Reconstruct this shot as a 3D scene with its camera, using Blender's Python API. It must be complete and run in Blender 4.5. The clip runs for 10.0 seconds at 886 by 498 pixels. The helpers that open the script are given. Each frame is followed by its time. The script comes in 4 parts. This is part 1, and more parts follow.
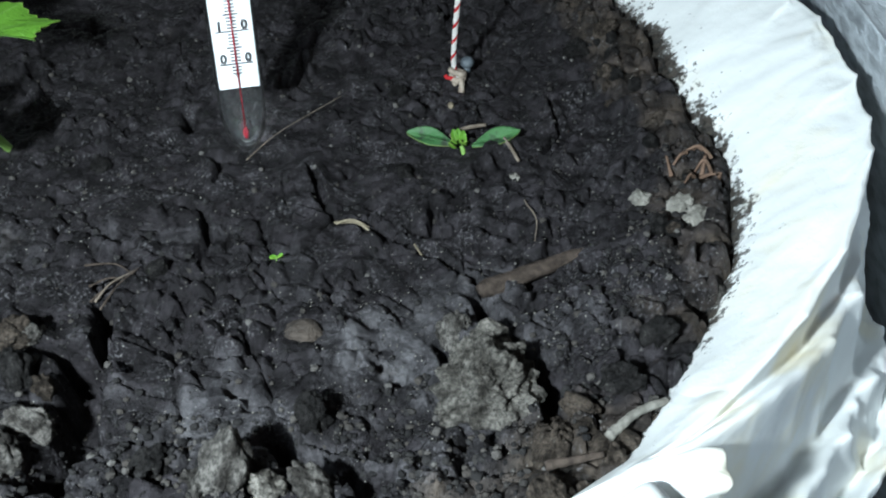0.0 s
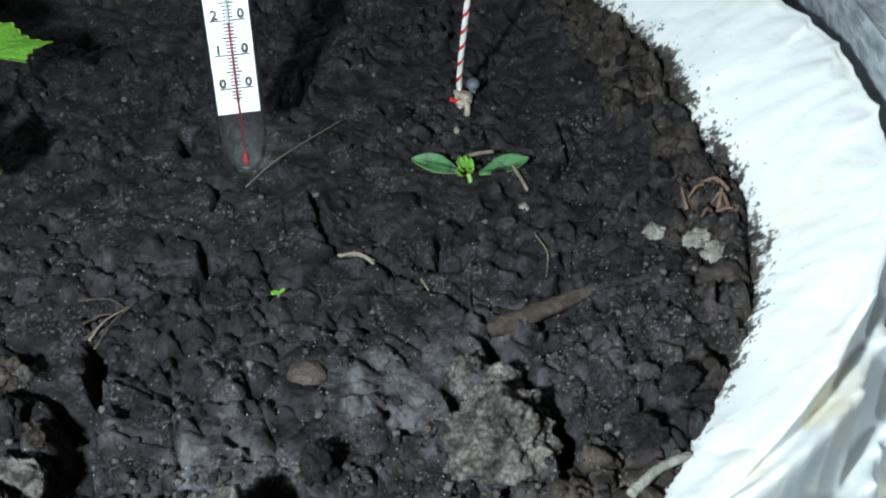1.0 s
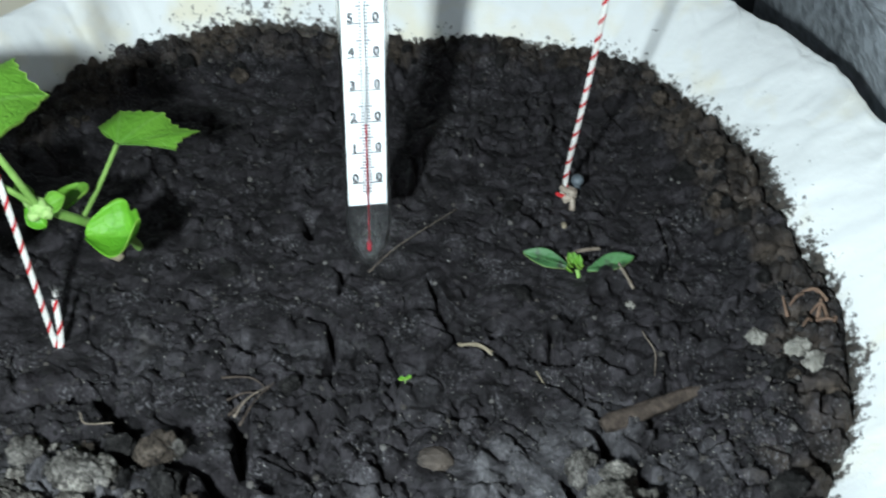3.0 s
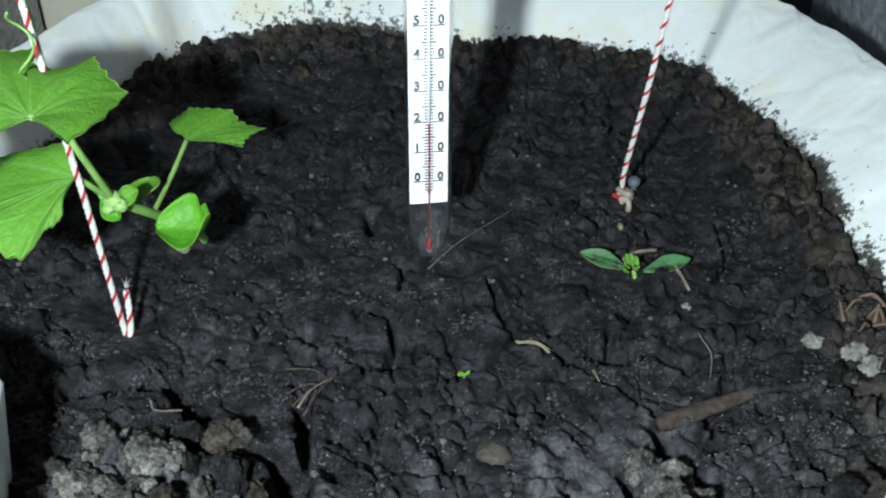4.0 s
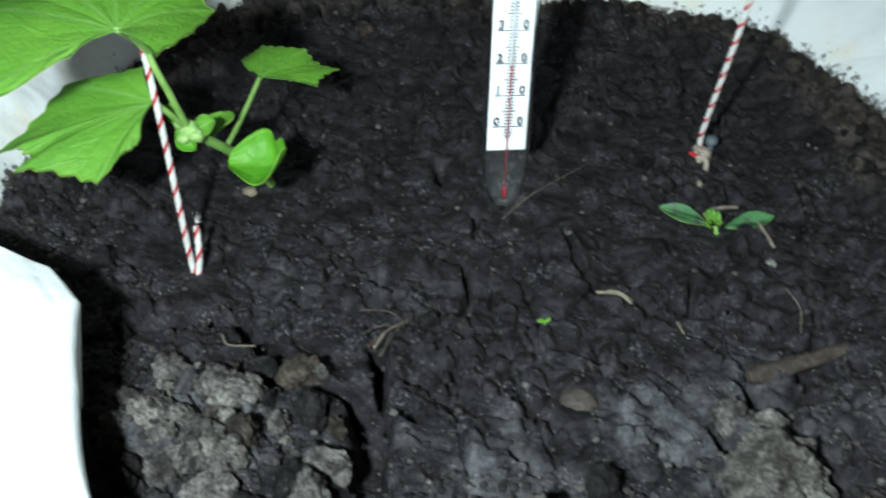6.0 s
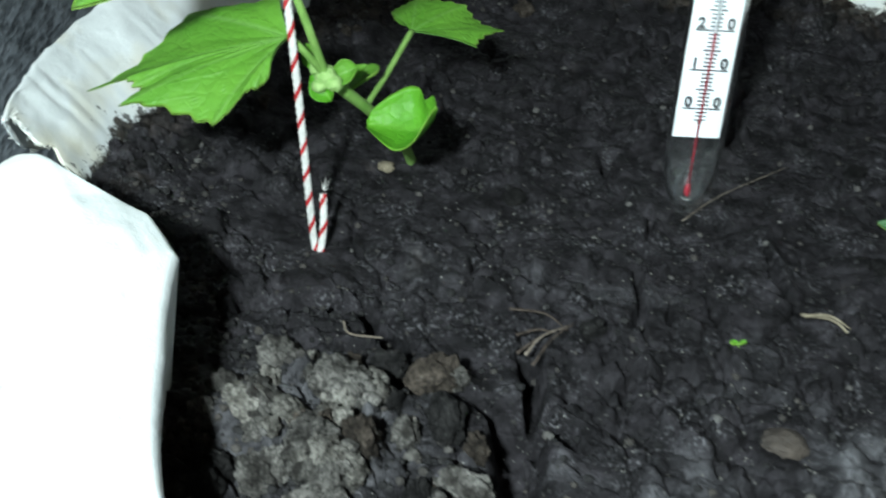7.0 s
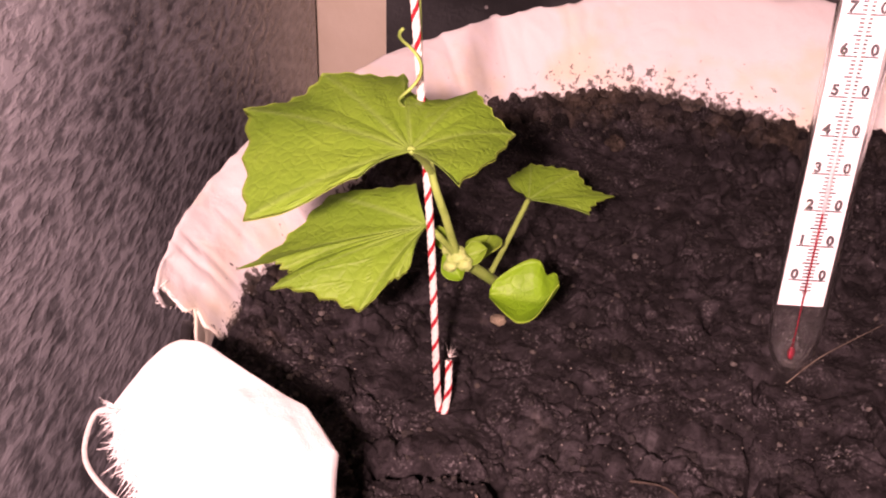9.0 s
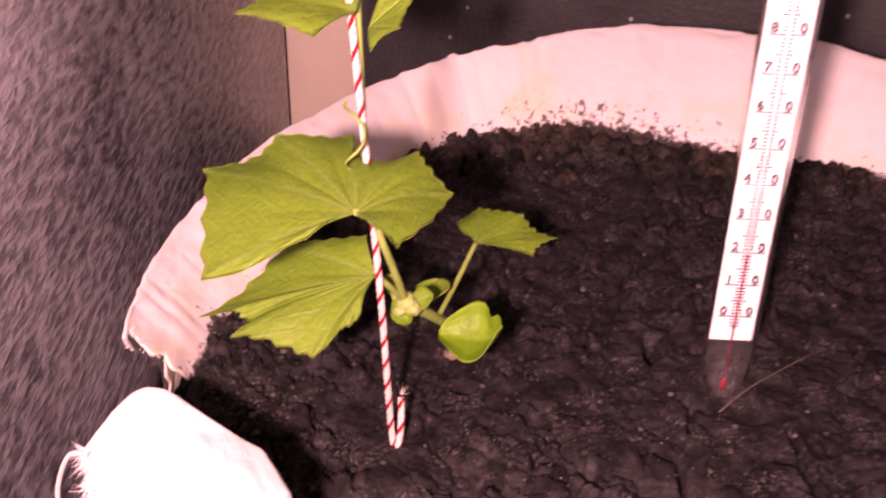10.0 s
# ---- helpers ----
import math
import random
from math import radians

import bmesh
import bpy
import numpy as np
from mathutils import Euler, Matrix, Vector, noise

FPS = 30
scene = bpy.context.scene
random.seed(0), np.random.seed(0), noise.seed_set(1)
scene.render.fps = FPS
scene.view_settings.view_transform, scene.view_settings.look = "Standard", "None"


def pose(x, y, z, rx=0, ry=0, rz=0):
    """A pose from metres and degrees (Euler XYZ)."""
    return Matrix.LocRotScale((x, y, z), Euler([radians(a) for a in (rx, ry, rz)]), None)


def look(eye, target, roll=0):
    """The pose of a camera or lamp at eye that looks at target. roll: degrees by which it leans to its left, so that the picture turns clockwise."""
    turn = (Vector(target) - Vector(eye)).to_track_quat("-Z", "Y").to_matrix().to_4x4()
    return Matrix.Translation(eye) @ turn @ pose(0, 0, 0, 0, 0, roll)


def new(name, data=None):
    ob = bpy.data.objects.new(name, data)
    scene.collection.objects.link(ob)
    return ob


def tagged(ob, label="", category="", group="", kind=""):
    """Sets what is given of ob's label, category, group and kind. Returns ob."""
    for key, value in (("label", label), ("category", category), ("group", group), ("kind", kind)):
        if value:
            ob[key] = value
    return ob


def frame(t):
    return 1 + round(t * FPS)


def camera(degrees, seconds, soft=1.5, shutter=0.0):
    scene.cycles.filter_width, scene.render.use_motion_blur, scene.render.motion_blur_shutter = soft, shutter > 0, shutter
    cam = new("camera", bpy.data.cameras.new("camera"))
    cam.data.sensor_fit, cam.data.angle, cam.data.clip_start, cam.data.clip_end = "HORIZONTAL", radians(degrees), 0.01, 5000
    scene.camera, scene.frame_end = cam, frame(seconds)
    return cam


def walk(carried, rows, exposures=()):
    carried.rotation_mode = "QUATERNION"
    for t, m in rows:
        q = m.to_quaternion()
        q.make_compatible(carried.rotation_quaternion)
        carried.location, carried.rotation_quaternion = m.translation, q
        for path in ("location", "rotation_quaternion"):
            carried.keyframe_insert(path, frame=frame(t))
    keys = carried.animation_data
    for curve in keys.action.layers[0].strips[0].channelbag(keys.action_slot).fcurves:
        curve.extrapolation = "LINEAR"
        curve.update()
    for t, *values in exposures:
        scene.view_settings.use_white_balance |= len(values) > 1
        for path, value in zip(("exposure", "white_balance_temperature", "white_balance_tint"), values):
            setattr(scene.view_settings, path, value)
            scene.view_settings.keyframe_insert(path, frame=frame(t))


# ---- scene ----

cam = camera(44.8, 10.0, soft=2.0, shutter=0.5)
METRES, EYE = 0.25, 0.167
ROWS = [
    (0.0, 0.0, 0.0, 0.0, -0.84, -37.4, 1.1),
    (0.5, -0.0028, 0.0166, 0.0072, -0.86, -37.77, 0.83),
    (1.0, -0.0177, 0.0548, 0.006, -1.12, -37.55, 0.53),
    (1.5, -0.0197, 0.0702, 0.0219, -1.24, -37.42, 0.68),
    (2.0, -0.0193, 0.0628, 0.0419, -1.18, -36.82, 0.29),
    (2.5, -0.0482, 0.0386, 0.0748, -0.65, -36.7, -0.67),
    (3.0, -0.1056, 0.0227, 0.1009, 2.0, -35.4, -0.47),
    (4.5, -0.1168, -0.0134, 0.0913, 4.39, -34.76, 0.79),
    (5.0, -0.1188, -0.0148, 0.0804, 3.46, -35.09, 0.27),
    (6.5, -0.2422, 0.0515, -0.0203, 10.25, -33.86, -2.12),
    (7.0, -0.2575, 0.117, -0.115, 13.75, -33.42, -1.93),
    (7.5, -0.3206, 0.135, -0.0588, 15.09, -33.04, -2.16),
    (8.0, -0.3475, 0.1359, 0.0014, 15.76, -31.81, -2.55),
    (8.3, -0.3450, 0.1250, 0.0120, 16.5, -29.1, -2.0),
    (8.5, -0.3438, 0.1192, 0.0167, 15.89, -31.01, -1.74),
    (9.0, -0.3396, 0.109, 0.0157, 15.93, -31.23, -1.37),
    (9.5, -0.3368, 0.1111, 0.024, 15.87, -31.2, -1.36),
    (10.0, -0.2963, 0.0811, 0.0903, 14.81, -31.09, -1.07),
]
PATH = [(t, pose(0, 0, EYE) @ pose(METRES * x, METRES * y, METRES * z, 90 + pitch, roll, yaw)) for t, x, y, z, yaw, pitch, roll in ROWS]
PATH += [
    (3.2, look((-0.024, 0.006, 0.196), (-0.106, 1.626, -0.975), 0.1)),
    (4.3, look((-0.033, -0.002, 0.196), (-0.171, 1.626, -0.958), -0.3)),
    (5.2, look((-0.029, -0.007, 0.178), (-0.142, 1.610, -0.993), -0.2)),
    (6.3, look((-0.057, 0.005, 0.176), (-0.247, 1.639, -0.961), 2.5)),
]
PATH.sort(key=lambda row: row[0])
# stops, kelvin and tint: the clip's camera swings to a red balance after 8.4 s
EXPOSURES = [
    (0.0, 0.03, 5880, 0), (2.2, 0.07, 6020, 0), (4.5, -0.12, 5850, -3), (5.2, -0.12, 5880, -4), (7.0, -0.17, 5950, -6), (8.3, -0.32, 5430, -14), (8.6, -0.26, 5600, -10), (8.95, 0.03, 9200, 66), (9.2, 0.02, 10500, 98), (10.0, -0.04, 10500, 104),
]
walk(cam, PATH, EXPOSURES)

# ---- light ----
world = bpy.data.worlds.new("world")
scene.world = world
world.use_nodes = True
world.node_tree.nodes["Background"].inputs[0].default_value = (0.75, 0.85, 1.0, 1)
world.node_tree.nodes["Background"].inputs[1].default_value = 0.1
torch = new("torch_light", bpy.data.lights.new("torch_light", "POINT"))
torch.data.energy, torch.data.shadow_soft_size, torch.data.color = 9.6, 0.009, (0.975, 0.995, 1.01)
torch.location = (-0.101, -0.054, 0.213)


# ---- materials ----
class Nodes:
    """A small wrapper round one node material."""

    def __init__(self, name, rough=0.6, metal=0.0, spec=0.5):
        self.m = bpy.data.materials.new(name)
        self.m.use_nodes = True
        self.t = self.m.node_tree
        self.b = self.t.nodes["Principled BSDF"]
        self.b.inputs["Roughness"].default_value = rough
        self.b.inputs["Metallic"].default_value = metal
        self.b.inputs["Specular IOR Level"].default_value = spec
        self.pos = self.t.nodes.new("ShaderNodeTexCoord").outputs["Object"]

    def link(self, a, b):
        self.t.links.new(a, b)

    def noise(self, scale, detail=4.0, rough=0.6, vec=None, stretch=None):
        vec = vec or self.pos
        if stretch:
            mp = self.t.nodes.new("ShaderNodeMapping")
            mp.inputs["Scale"].default_value = stretch
            self.link(vec, mp.inputs[0])
            vec = mp.outputs[0]
        n = self.t.nodes.new("ShaderNodeTexNoise")
        n.inputs["Scale"].default_value, n.inputs["Detail"].default_value, n.inputs["Roughness"].default_value = scale, detail, rough
        self.link(vec, n.inputs["Vector"])
        return n.outputs["Fac"]

    def cells(self, scale, feature="F1"):
        n = self.t.nodes.new("ShaderNodeTexVoronoi")
        n.feature = feature
        n.inputs["Scale"].default_value = scale
        self.link(self.pos, n.inputs["Vector"])
        return n.outputs["Distance"], n.outputs.get("Color")

    def attribute(self, name):
        n = self.t.nodes.new("ShaderNodeAttribute")
        n.attribute_name = name
        return n.outputs["Fac"]

    def random(self):
        return self.t.nodes.new("ShaderNodeObjectInfo").outputs["Random"]

    def island(self):
        return self.t.nodes.new("ShaderNodeNewGeometry").outputs["Random Per Island"]

    def ramp(self, fac, stops):
        n = self.t.nodes.new("ShaderNodeValToRGB")
        e = n.color_ramp.elements
        while len(e) < len(stops):
            e.new(0.5)
        for el, (p, c) in zip(e, stops):
            el.position = p
            el.color = (*c, 1) if isinstance(c, tuple) else (c, c, c, 1)
        self.link(fac, n.inputs[0])
        return n.outputs[0]

    def maths(self, op, a, b):
        n = self.t.nodes.new("ShaderNodeMath")
        n.operation, n.use_clamp = op, False
        for i, v in enumerate((a, b)):
            if isinstance(v, (int, float)):
                n.inputs[i].default_value = v
            else:
                self.link(v, n.inputs[i])
        return n.outputs[0]

    def mix(self, fac, a, b, kind="MIX"):
        n = self.t.nodes.new("ShaderNodeMix")
        n.data_type, n.blend_type = "RGBA", kind
        for i, v in ((0, fac), (6, a), (7, b)):
            if isinstance(v, (int, float)):
                n.inputs[i].default_value = v
            elif isinstance(v, tuple):
                n.inputs[i].default_value = (*v, 1)
            else:
                self.link(v, n.inputs[i])
        return n.outputs[2]

    def colour(self, c):
        if isinstance(c, tuple):
            self.b.inputs["Base Color"].default_value = (*c, 1)
        else:
            self.link(c, self.b.inputs["Base Color"])

    def rough(self, r):
        self.link(r, self.b.inputs["Roughness"])

    def bump(self, height, distance, strength=1.0, after=None):
        n = self.t.nodes.new("ShaderNodeBump")
        n.inputs["Distance"].default_value, n.inputs["Strength"].default_value = distance, strength
        self.link(height, n.inputs["Height"])
        if after:
            self.link(after, n.inputs["Normal"])
        self.link(n.outputs[0], self.b.inputs["Normal"])
        return n.outputs[0]


def soil_material():
    k = Nodes("soil", 0.8, spec=0.2)
    big, mid, fine = k.noise(38, 5, 0.6), k.noise(150, 5, 0.6), k.noise(900, 4, 0.65)
    black = k.ramp(mid, [(0.36, (0.0085, 0.0076, 0.0086)), (0.5, (0.0185, 0.0165, 0.0187)), (0.66, (0.044, 0.0395, 0.045))])
    grey = k.ramp(mid, [(0.36, (0.034, 0.032, 0.036)), (0.64, (0.15, 0.146, 0.155))])
    brown = k.ramp(mid, [(0.38, (0.022, 0.018, 0.0145)), (0.64, (0.105, 0.083, 0.064))])
    # dry patches, less a painted dimming towards the back
    dry = k.maths("ADD", k.attribute("dry"), k.maths("MULTIPLY", k.maths("SUBTRACT", big, 0.5), 2.3))
    c = k.mix(k.ramp(dry, [(0.26, 0.0), (0.90, 1.0)]), black, grey)
    br = k.maths("ADD", k.attribute("brown"), k.maths("MULTIPLY", k.maths("SUBTRACT", big, 0.5), 2.2))
    c = k.mix(k.ramp(br, [(0.35, 0.0), (0.80, 0.9)]), c, brown)
    grain = k.maths("MULTIPLY", k.ramp(k.noise(1150, 3, 0.6), [(0.55, 0.0), (0.61, 1.0)]), k.ramp(k.noise(70, 5, 0.65), [(0.48, 0.02), (0.64, 0.9)]))
    c = k.mix(grain, c, (0.15, 0.145, 0.155))
    d, col = k.cells(620)
    speck = k.maths("MULTIPLY", k.ramp(k.maths("ADD", d, k.maths("MULTIPLY", fine, 0.25)), [(0.19, 1.0), (0.26, 0.0)]), k.ramp(k.noise(95, 3), [(0.46, 0.0), (0.60, 1.0)]))
    c = k.mix(speck, c, (0.40, 0.39, 0.36))
    c = k.mix(0.55, c, k.ramp(fine, [(0.40, 0.3), (0.5, 0.75), (0.58, 1.0)]), "MULTIPLY")
    k.colour(c)
    k.rough(k.ramp(fine, [(0.3, 0.38), (0.7, 0.85)]))
    first = k.bump(fine, 0.0009, 0.9)
    k.bump(k.noise(2400, 4, 0.7), 0.0004, 0.9, first)
    return k.m


def clod_material(name, lo, hi):
    k = Nodes(name, 0.92, spec=0.2)
    mid, fine = k.noise(160, 5, 0.65), k.noise(1100, 4, 0.7)
    c = k.ramp(mid, [(0.40, lo), (0.60, hi)])
    c = k.mix(0.8, c, k.ramp(fine, [(0.42, 0.25), (0.57, 1.0)]), "MULTIPLY")
    d, col = k.cells(800)
    c = k.mix(k.maths("MULTIPLY", k.ramp(d, [(0.14, 1.0), (0.26, 0.0)]), k.ramp(k.noise(210, 2), [(0.55, 0.0), (0.7, 0.7)])), c, (0.33, 0.32, 0.29))
    k.colour(k.mix(0.85, c, k.ramp(k.random(), [(0.0, 0.48), (1.0, 1.0)]), "MULTIPLY"))
    first = k.bump(fine, 0.0022, 1.0)
    k.bump(k.noise(2600, 4, 0.7), 0.0005, 1.0, first)
    return k.m


def crumb_material():
    k = Nodes("soil_crumbs", 0.9, spec=0.25)
    k.colour(k.ramp(k.island(), [(0.0, (0.010, 0.0095, 0.010)), (0.6, (0.024, 0.023, 0.023)), (0.88, (0.055, 0.049, 0.044)), (1.0, (0.11, 0.105, 0.10))]))
    k.bump(k.noise(2200, 3), 0.0003)
    return k.m


def cloth_material():
    k = Nodes("white_cloth", 0.88, spec=0.2)
    big, mid = k.noise(14, 4), k.noise(90, 4)
    c = k.mix(k.ramp(k.noise(30, 3, vec=k.pos), [(0.52, 0.0), (0.70, 0.6)]), (0.80, 0.82, 0.82), (0.78, 0.71, 0.50))
    # soil smeared up from the soil line, ragged and speckled
    smear = k.maths("ADD", k.attribute("smear"), k.maths("ADD", k.maths("MULTIPLY", k.maths("SUBTRACT", k.noise(70, 4, 0.6), 0.5), 1.7), k.maths("MULTIPLY", k.maths("SUBTRACT", k.noise(420, 5, 0.7), 0.5), 1.3)))
    speck = k.ramp(k.maths("ADD", k.maths("MULTIPLY", k.attribute("smear"), 0.21), k.noise(330, 4, 0.7)), [(0.70, 0.0), (0.73, 0.85)])
    c = k.mix(speck, c, (0.06, 0.055, 0.05))
    c = k.mix(k.ramp(smear, [(0.78, 0.0), (0.98, 0.97)]), c, k.ramp(k.noise(420, 5, 0.7), [(0.42, (0.010, 0.009, 0.008)), (0.58, (0.055, 0.046, 0.038))]))
    k.colour(c)
    wv = k.noise(1500, 2, 0.5, stretch=(1, 1, 3))
    crease = k.maths("ABSOLUTE", k.maths("SUBTRACT", k.noise(20, 2, 0.5), 0.5), 0.0)
    deep = k.bump(k.ramp(crease, [(0.0, 0.0), (0.06, 1.0)]), 0.0010, 0.22)
    first = k.bump(mid, 0.0012, 0.35, deep)
    k.bump(wv, 0.00012, 0.6, first)
    k.b.inputs["Subsurface Weight"].default_value = 0.0
    return k.m


def vinyl_material(name, lo, hi, rough=(0.24, 0.36), relief=1.0):
    """Embossed vinyl: short slanting grains, crests coloured lighter as glints, hollows darker as shade."""
    k = Nodes(name, 0.42, spec=0.5)
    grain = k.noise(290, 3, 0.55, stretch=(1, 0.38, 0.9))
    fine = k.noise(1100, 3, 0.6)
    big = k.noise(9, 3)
    # the relief's glints and shade are painted in with the broad tone
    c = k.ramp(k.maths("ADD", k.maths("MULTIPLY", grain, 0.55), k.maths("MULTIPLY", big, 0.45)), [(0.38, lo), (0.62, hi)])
    k.colour(c)
    k.rough(k.ramp(big, [(0.3, rough[0]), (0.7, rough[1])]))
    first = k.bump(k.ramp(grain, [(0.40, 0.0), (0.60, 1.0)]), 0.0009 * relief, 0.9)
    k.bump(fine, 0.0001, 0.4, first)
    return k.m


def board_material():
    k = Nodes("dark_board", 0.5)
    c = k.ramp(k.noise(30, 5), [(0.3, (0.030, 0.034, 0.038)), (0.7, (0.060, 0.066, 0.072))])
    d, col = k.cells(55)
    k.colour(k.mix(k.ramp(d, [(0.05, 0.8), (0.075, 0.0)]), c, (0.55, 0.57, 0.58)))
    k.bump(k.noise(400, 4), 0.0005)
    return k.m


def plain_material(name, lo, hi, scale=60, rough=0.7, bump=0.0004, spec=0.4):
    k = Nodes(name, rough, spec=spec)
    k.colour(k.ramp(k.noise(scale, 5), [(0.3, lo), (0.7, hi)]))
    k.bump(k.noise(scale * 6, 4), bump)
    return k.m


def leaf_material(name, lo, hi, vein, spots=None):
    k = Nodes(name, 0.5, spec=0.4)
    c = k.ramp(k.noise(70, 5), [(0.3, lo), (0.7, hi)])
    c = k.mix(k.ramp(k.attribute("vein"), [(0.45, 0.0), (0.95, 0.34)]), c, vein)
    c = k.mix(0.35, c, k.ramp(k.noise(600, 4), [(0.3, 0.6), (0.7, 1.0)]), "MULTIPLY")
    if spots:
        c = k.mix(k.ramp(k.noise(330, 4), [(0.48, 0.0), (0.62, 0.9)]), c, spots)
    c = k.mix(k.ramp(k.attribute("rimness"), [(0.965, 0.0), (1.0, 0.28)]), c, (0.42, 0.46, 0.12))
    k.colour(c)
    first = k.bump(k.attribute("vein"), -0.0004, 0.6)
    net, col = k.cells(420, "DISTANCE_TO_EDGE")
    second = k.bump(k.ramp(net, [(0.0, 0.0), (0.22, 1.0)]), 0.0003, 0.32, first)
    k.bump(k.noise(700, 4), 0.0003, 0.4, second)
    thin = k.t.nodes.new("ShaderNodeBsdfTranslucent")
    k.link(k.mix(0.35, c, (0.30, 0.55, 0.04), "MIX"), thin.inputs[0])
    both = k.t.nodes.new("ShaderNodeMixShader")
    both.inputs[0].default_value = 0.3
    k.link(k.b.outputs[0], both.inputs[1])
    k.link(thin.outputs[0], both.inputs[2])
    k.link(both.outputs[0], k.t.nodes["Material Output"].inputs[0])
    return k.m


def glass_material():
    k = Nodes("clear_glass", 0.0)
    k.b.inputs["Transmission Weight"].default_value = 0.996
    k.b.inputs["IOR"].default_value = 1.45
    k.colour((0.96, 0.98, 0.98))
    return k.m


SOIL, CRUMB, CLOTH = soil_material(), crumb_material(), cloth_material()
CLOD_GREY = clod_material("grey_dry_soil", (0.075, 0.068, 0.061), (0.34, 0.32, 0.295))
CLOD_PALE = clod_material("pale_dry_soil", (0.14, 0.128, 0.112), (0.52, 0.49, 0.44))
CLOD_BROWN = clod_material("brown_dry_soil", (0.05, 0.040, 0.032), (0.17, 0.138, 0.112))
CLOD_DARK = clod_material("dark_moist_soil", (0.014, 0.013, 0.013), (0.05, 0.047, 0.046))
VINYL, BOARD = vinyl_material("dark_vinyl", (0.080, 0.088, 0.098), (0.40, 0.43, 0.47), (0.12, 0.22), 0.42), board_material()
# lighter copy of the dark vinyl: strong light painted into the right panel's colour
LIT_VINYL = vinyl_material("lit_vinyl", (0.17, 0.185, 0.20), (0.50, 0.54, 0.58), (0.3, 0.42), 0.45)
BEIGE = plain_material("beige_paint", (0.80, 0.74, 0.60), (0.88, 0.83, 0.70), 25, 0.6)
# for the unseen room shell: a warm tone chosen to tint the bounced light
WARM_BOUNCE = plain_material("warm_bounce", (0.30, 0.19, 0.13), (0.38, 0.26, 0.18), 8, 0.9)
POT = plain_material("dark_plastic", (0.016, 0.016, 0.017), (0.03, 0.03, 0.032), 40, 0.5)
LEAF = leaf_material("cucumber_leaf", (0.125, 0.315, 0.030), (0.195, 0.42, 0.048), (0.27, 0.47, 0.14))
COTYLEDON = leaf_material("cotyledon_leaf", (0.12, 0.36, 0.02), (0.20, 0.50, 0.035), (0.26, 0.55, 0.08))
WITHERED = leaf_material("withered_leaf", (0.06, 0.16, 0.06), (0.10, 0.26, 0.09), (0.16, 0.30, 0.12), (0.040, 0.048, 0.040))
BUD = plain_material("pale_bud", (0.22, 0.42, 0.09), (0.42, 0.58, 0.22), 420, 0.6, 0.0006)
STEM = plain_material("pale_green_stem", (0.16, 0.30, 0.06), (0.26, 0.42, 0.11), 200, 0.55, 0.0003)
STRING_WHITE = plain_material("white_twine", (0.62, 0.61, 0.58), (0.80, 0.79, 0.76), 700, 0.85, 0.0003, 0.2)
STRING_RED = plain_material("red_twine", (0.35, 0.015, 0.02), (0.52, 0.035, 0.04), 700, 0.85, 0.0003, 0.2)
DIRTY = plain_material("soiled_twine", (0.13, 0.095, 0.07), (0.56, 0.49, 0.41), 260, 0.9, 0.0004, 0.2)
GLASS = glass_material()
CARD = plain_material("white_card", (0.44, 0.45, 0.46), (0.50, 0.51, 0.52), 90, 0.7, 0.00002)
INK = plain_material("black_ink", (0.02, 0.02, 0.022), (0.035, 0.035, 0.04), 90, 0.7, 0.00001)
SPIRIT = plain_material("red_spirit", (0.12, 0.006, 0.012), (0.19, 0.010, 0.018), 90, 0.15, 0.00001, 0.6)
BARK = plain_material("brown_bark", (0.030, 0.023, 0.019), (0.115, 0.090, 0.074), 420, 0.85, 0.0006, 0.2)
STRAW = plain_material("dry_straw", (0.09, 0.075, 0.052), (0.28, 0.24, 0.17), 300, 0.8, 0.0003, 0.3)
ROOT = plain_material("dry_root", (0.10, 0.080, 0.062), (0.25, 0.21, 0.17), 300, 0.8, 0.0003, 0.2)
CHALK = plain_material("white_mineral", (0.12, 0.115, 0.10), (0.36, 0.345, 0.31), 260, 0.9, 0.0008, 0.2)
PEBBLE = plain_material("brown_pebble", (0.030, 0.025, 0.022), (0.090, 0.073, 0.060), 200, 0.75, 0.0006, 0.3)
SHRED = plain_material("brown_shred", (0.07, 0.045, 0.032), (0.19, 0.125, 0.09), 260, 0.85, 0.0004, 0.2)
PEG = plain_material("blue_grey_metal", (0.06, 0.075, 0.09), (0.12, 0.14, 0.16), 200, 0.5, 0.0003)


# ---- building helpers ----
def mesh_of(name, verts, faces, material, smooth=True):
    me = bpy.data.meshes.new(name)
    me.from_pydata([tuple(v) for v in verts], [], faces)
    me.materials.append(material)
    if smooth:
        me.polygons.foreach_set("use_smooth", [True] * len(me.polygons))
    me.update()
    return me


def part(name, me, parent=None, label="", m=None):
    ob = new(name, me)
    if parent:
        ob.parent = parent
    if m is not None:
        ob.matrix_basis = m
    return tagged(ob, label)


def thing(name, at, label, category, group="", kind=""):
    ob = new(name)
    ob.empty_display_size = 0.01
    ob.location = at
    return tagged(ob, label, category, group, kind)


def floats(me, name, values):
    a = me.attributes.new(name, "FLOAT", "POINT")
    a.data.foreach_set("value", np.asarray(values, dtype=np.float32))


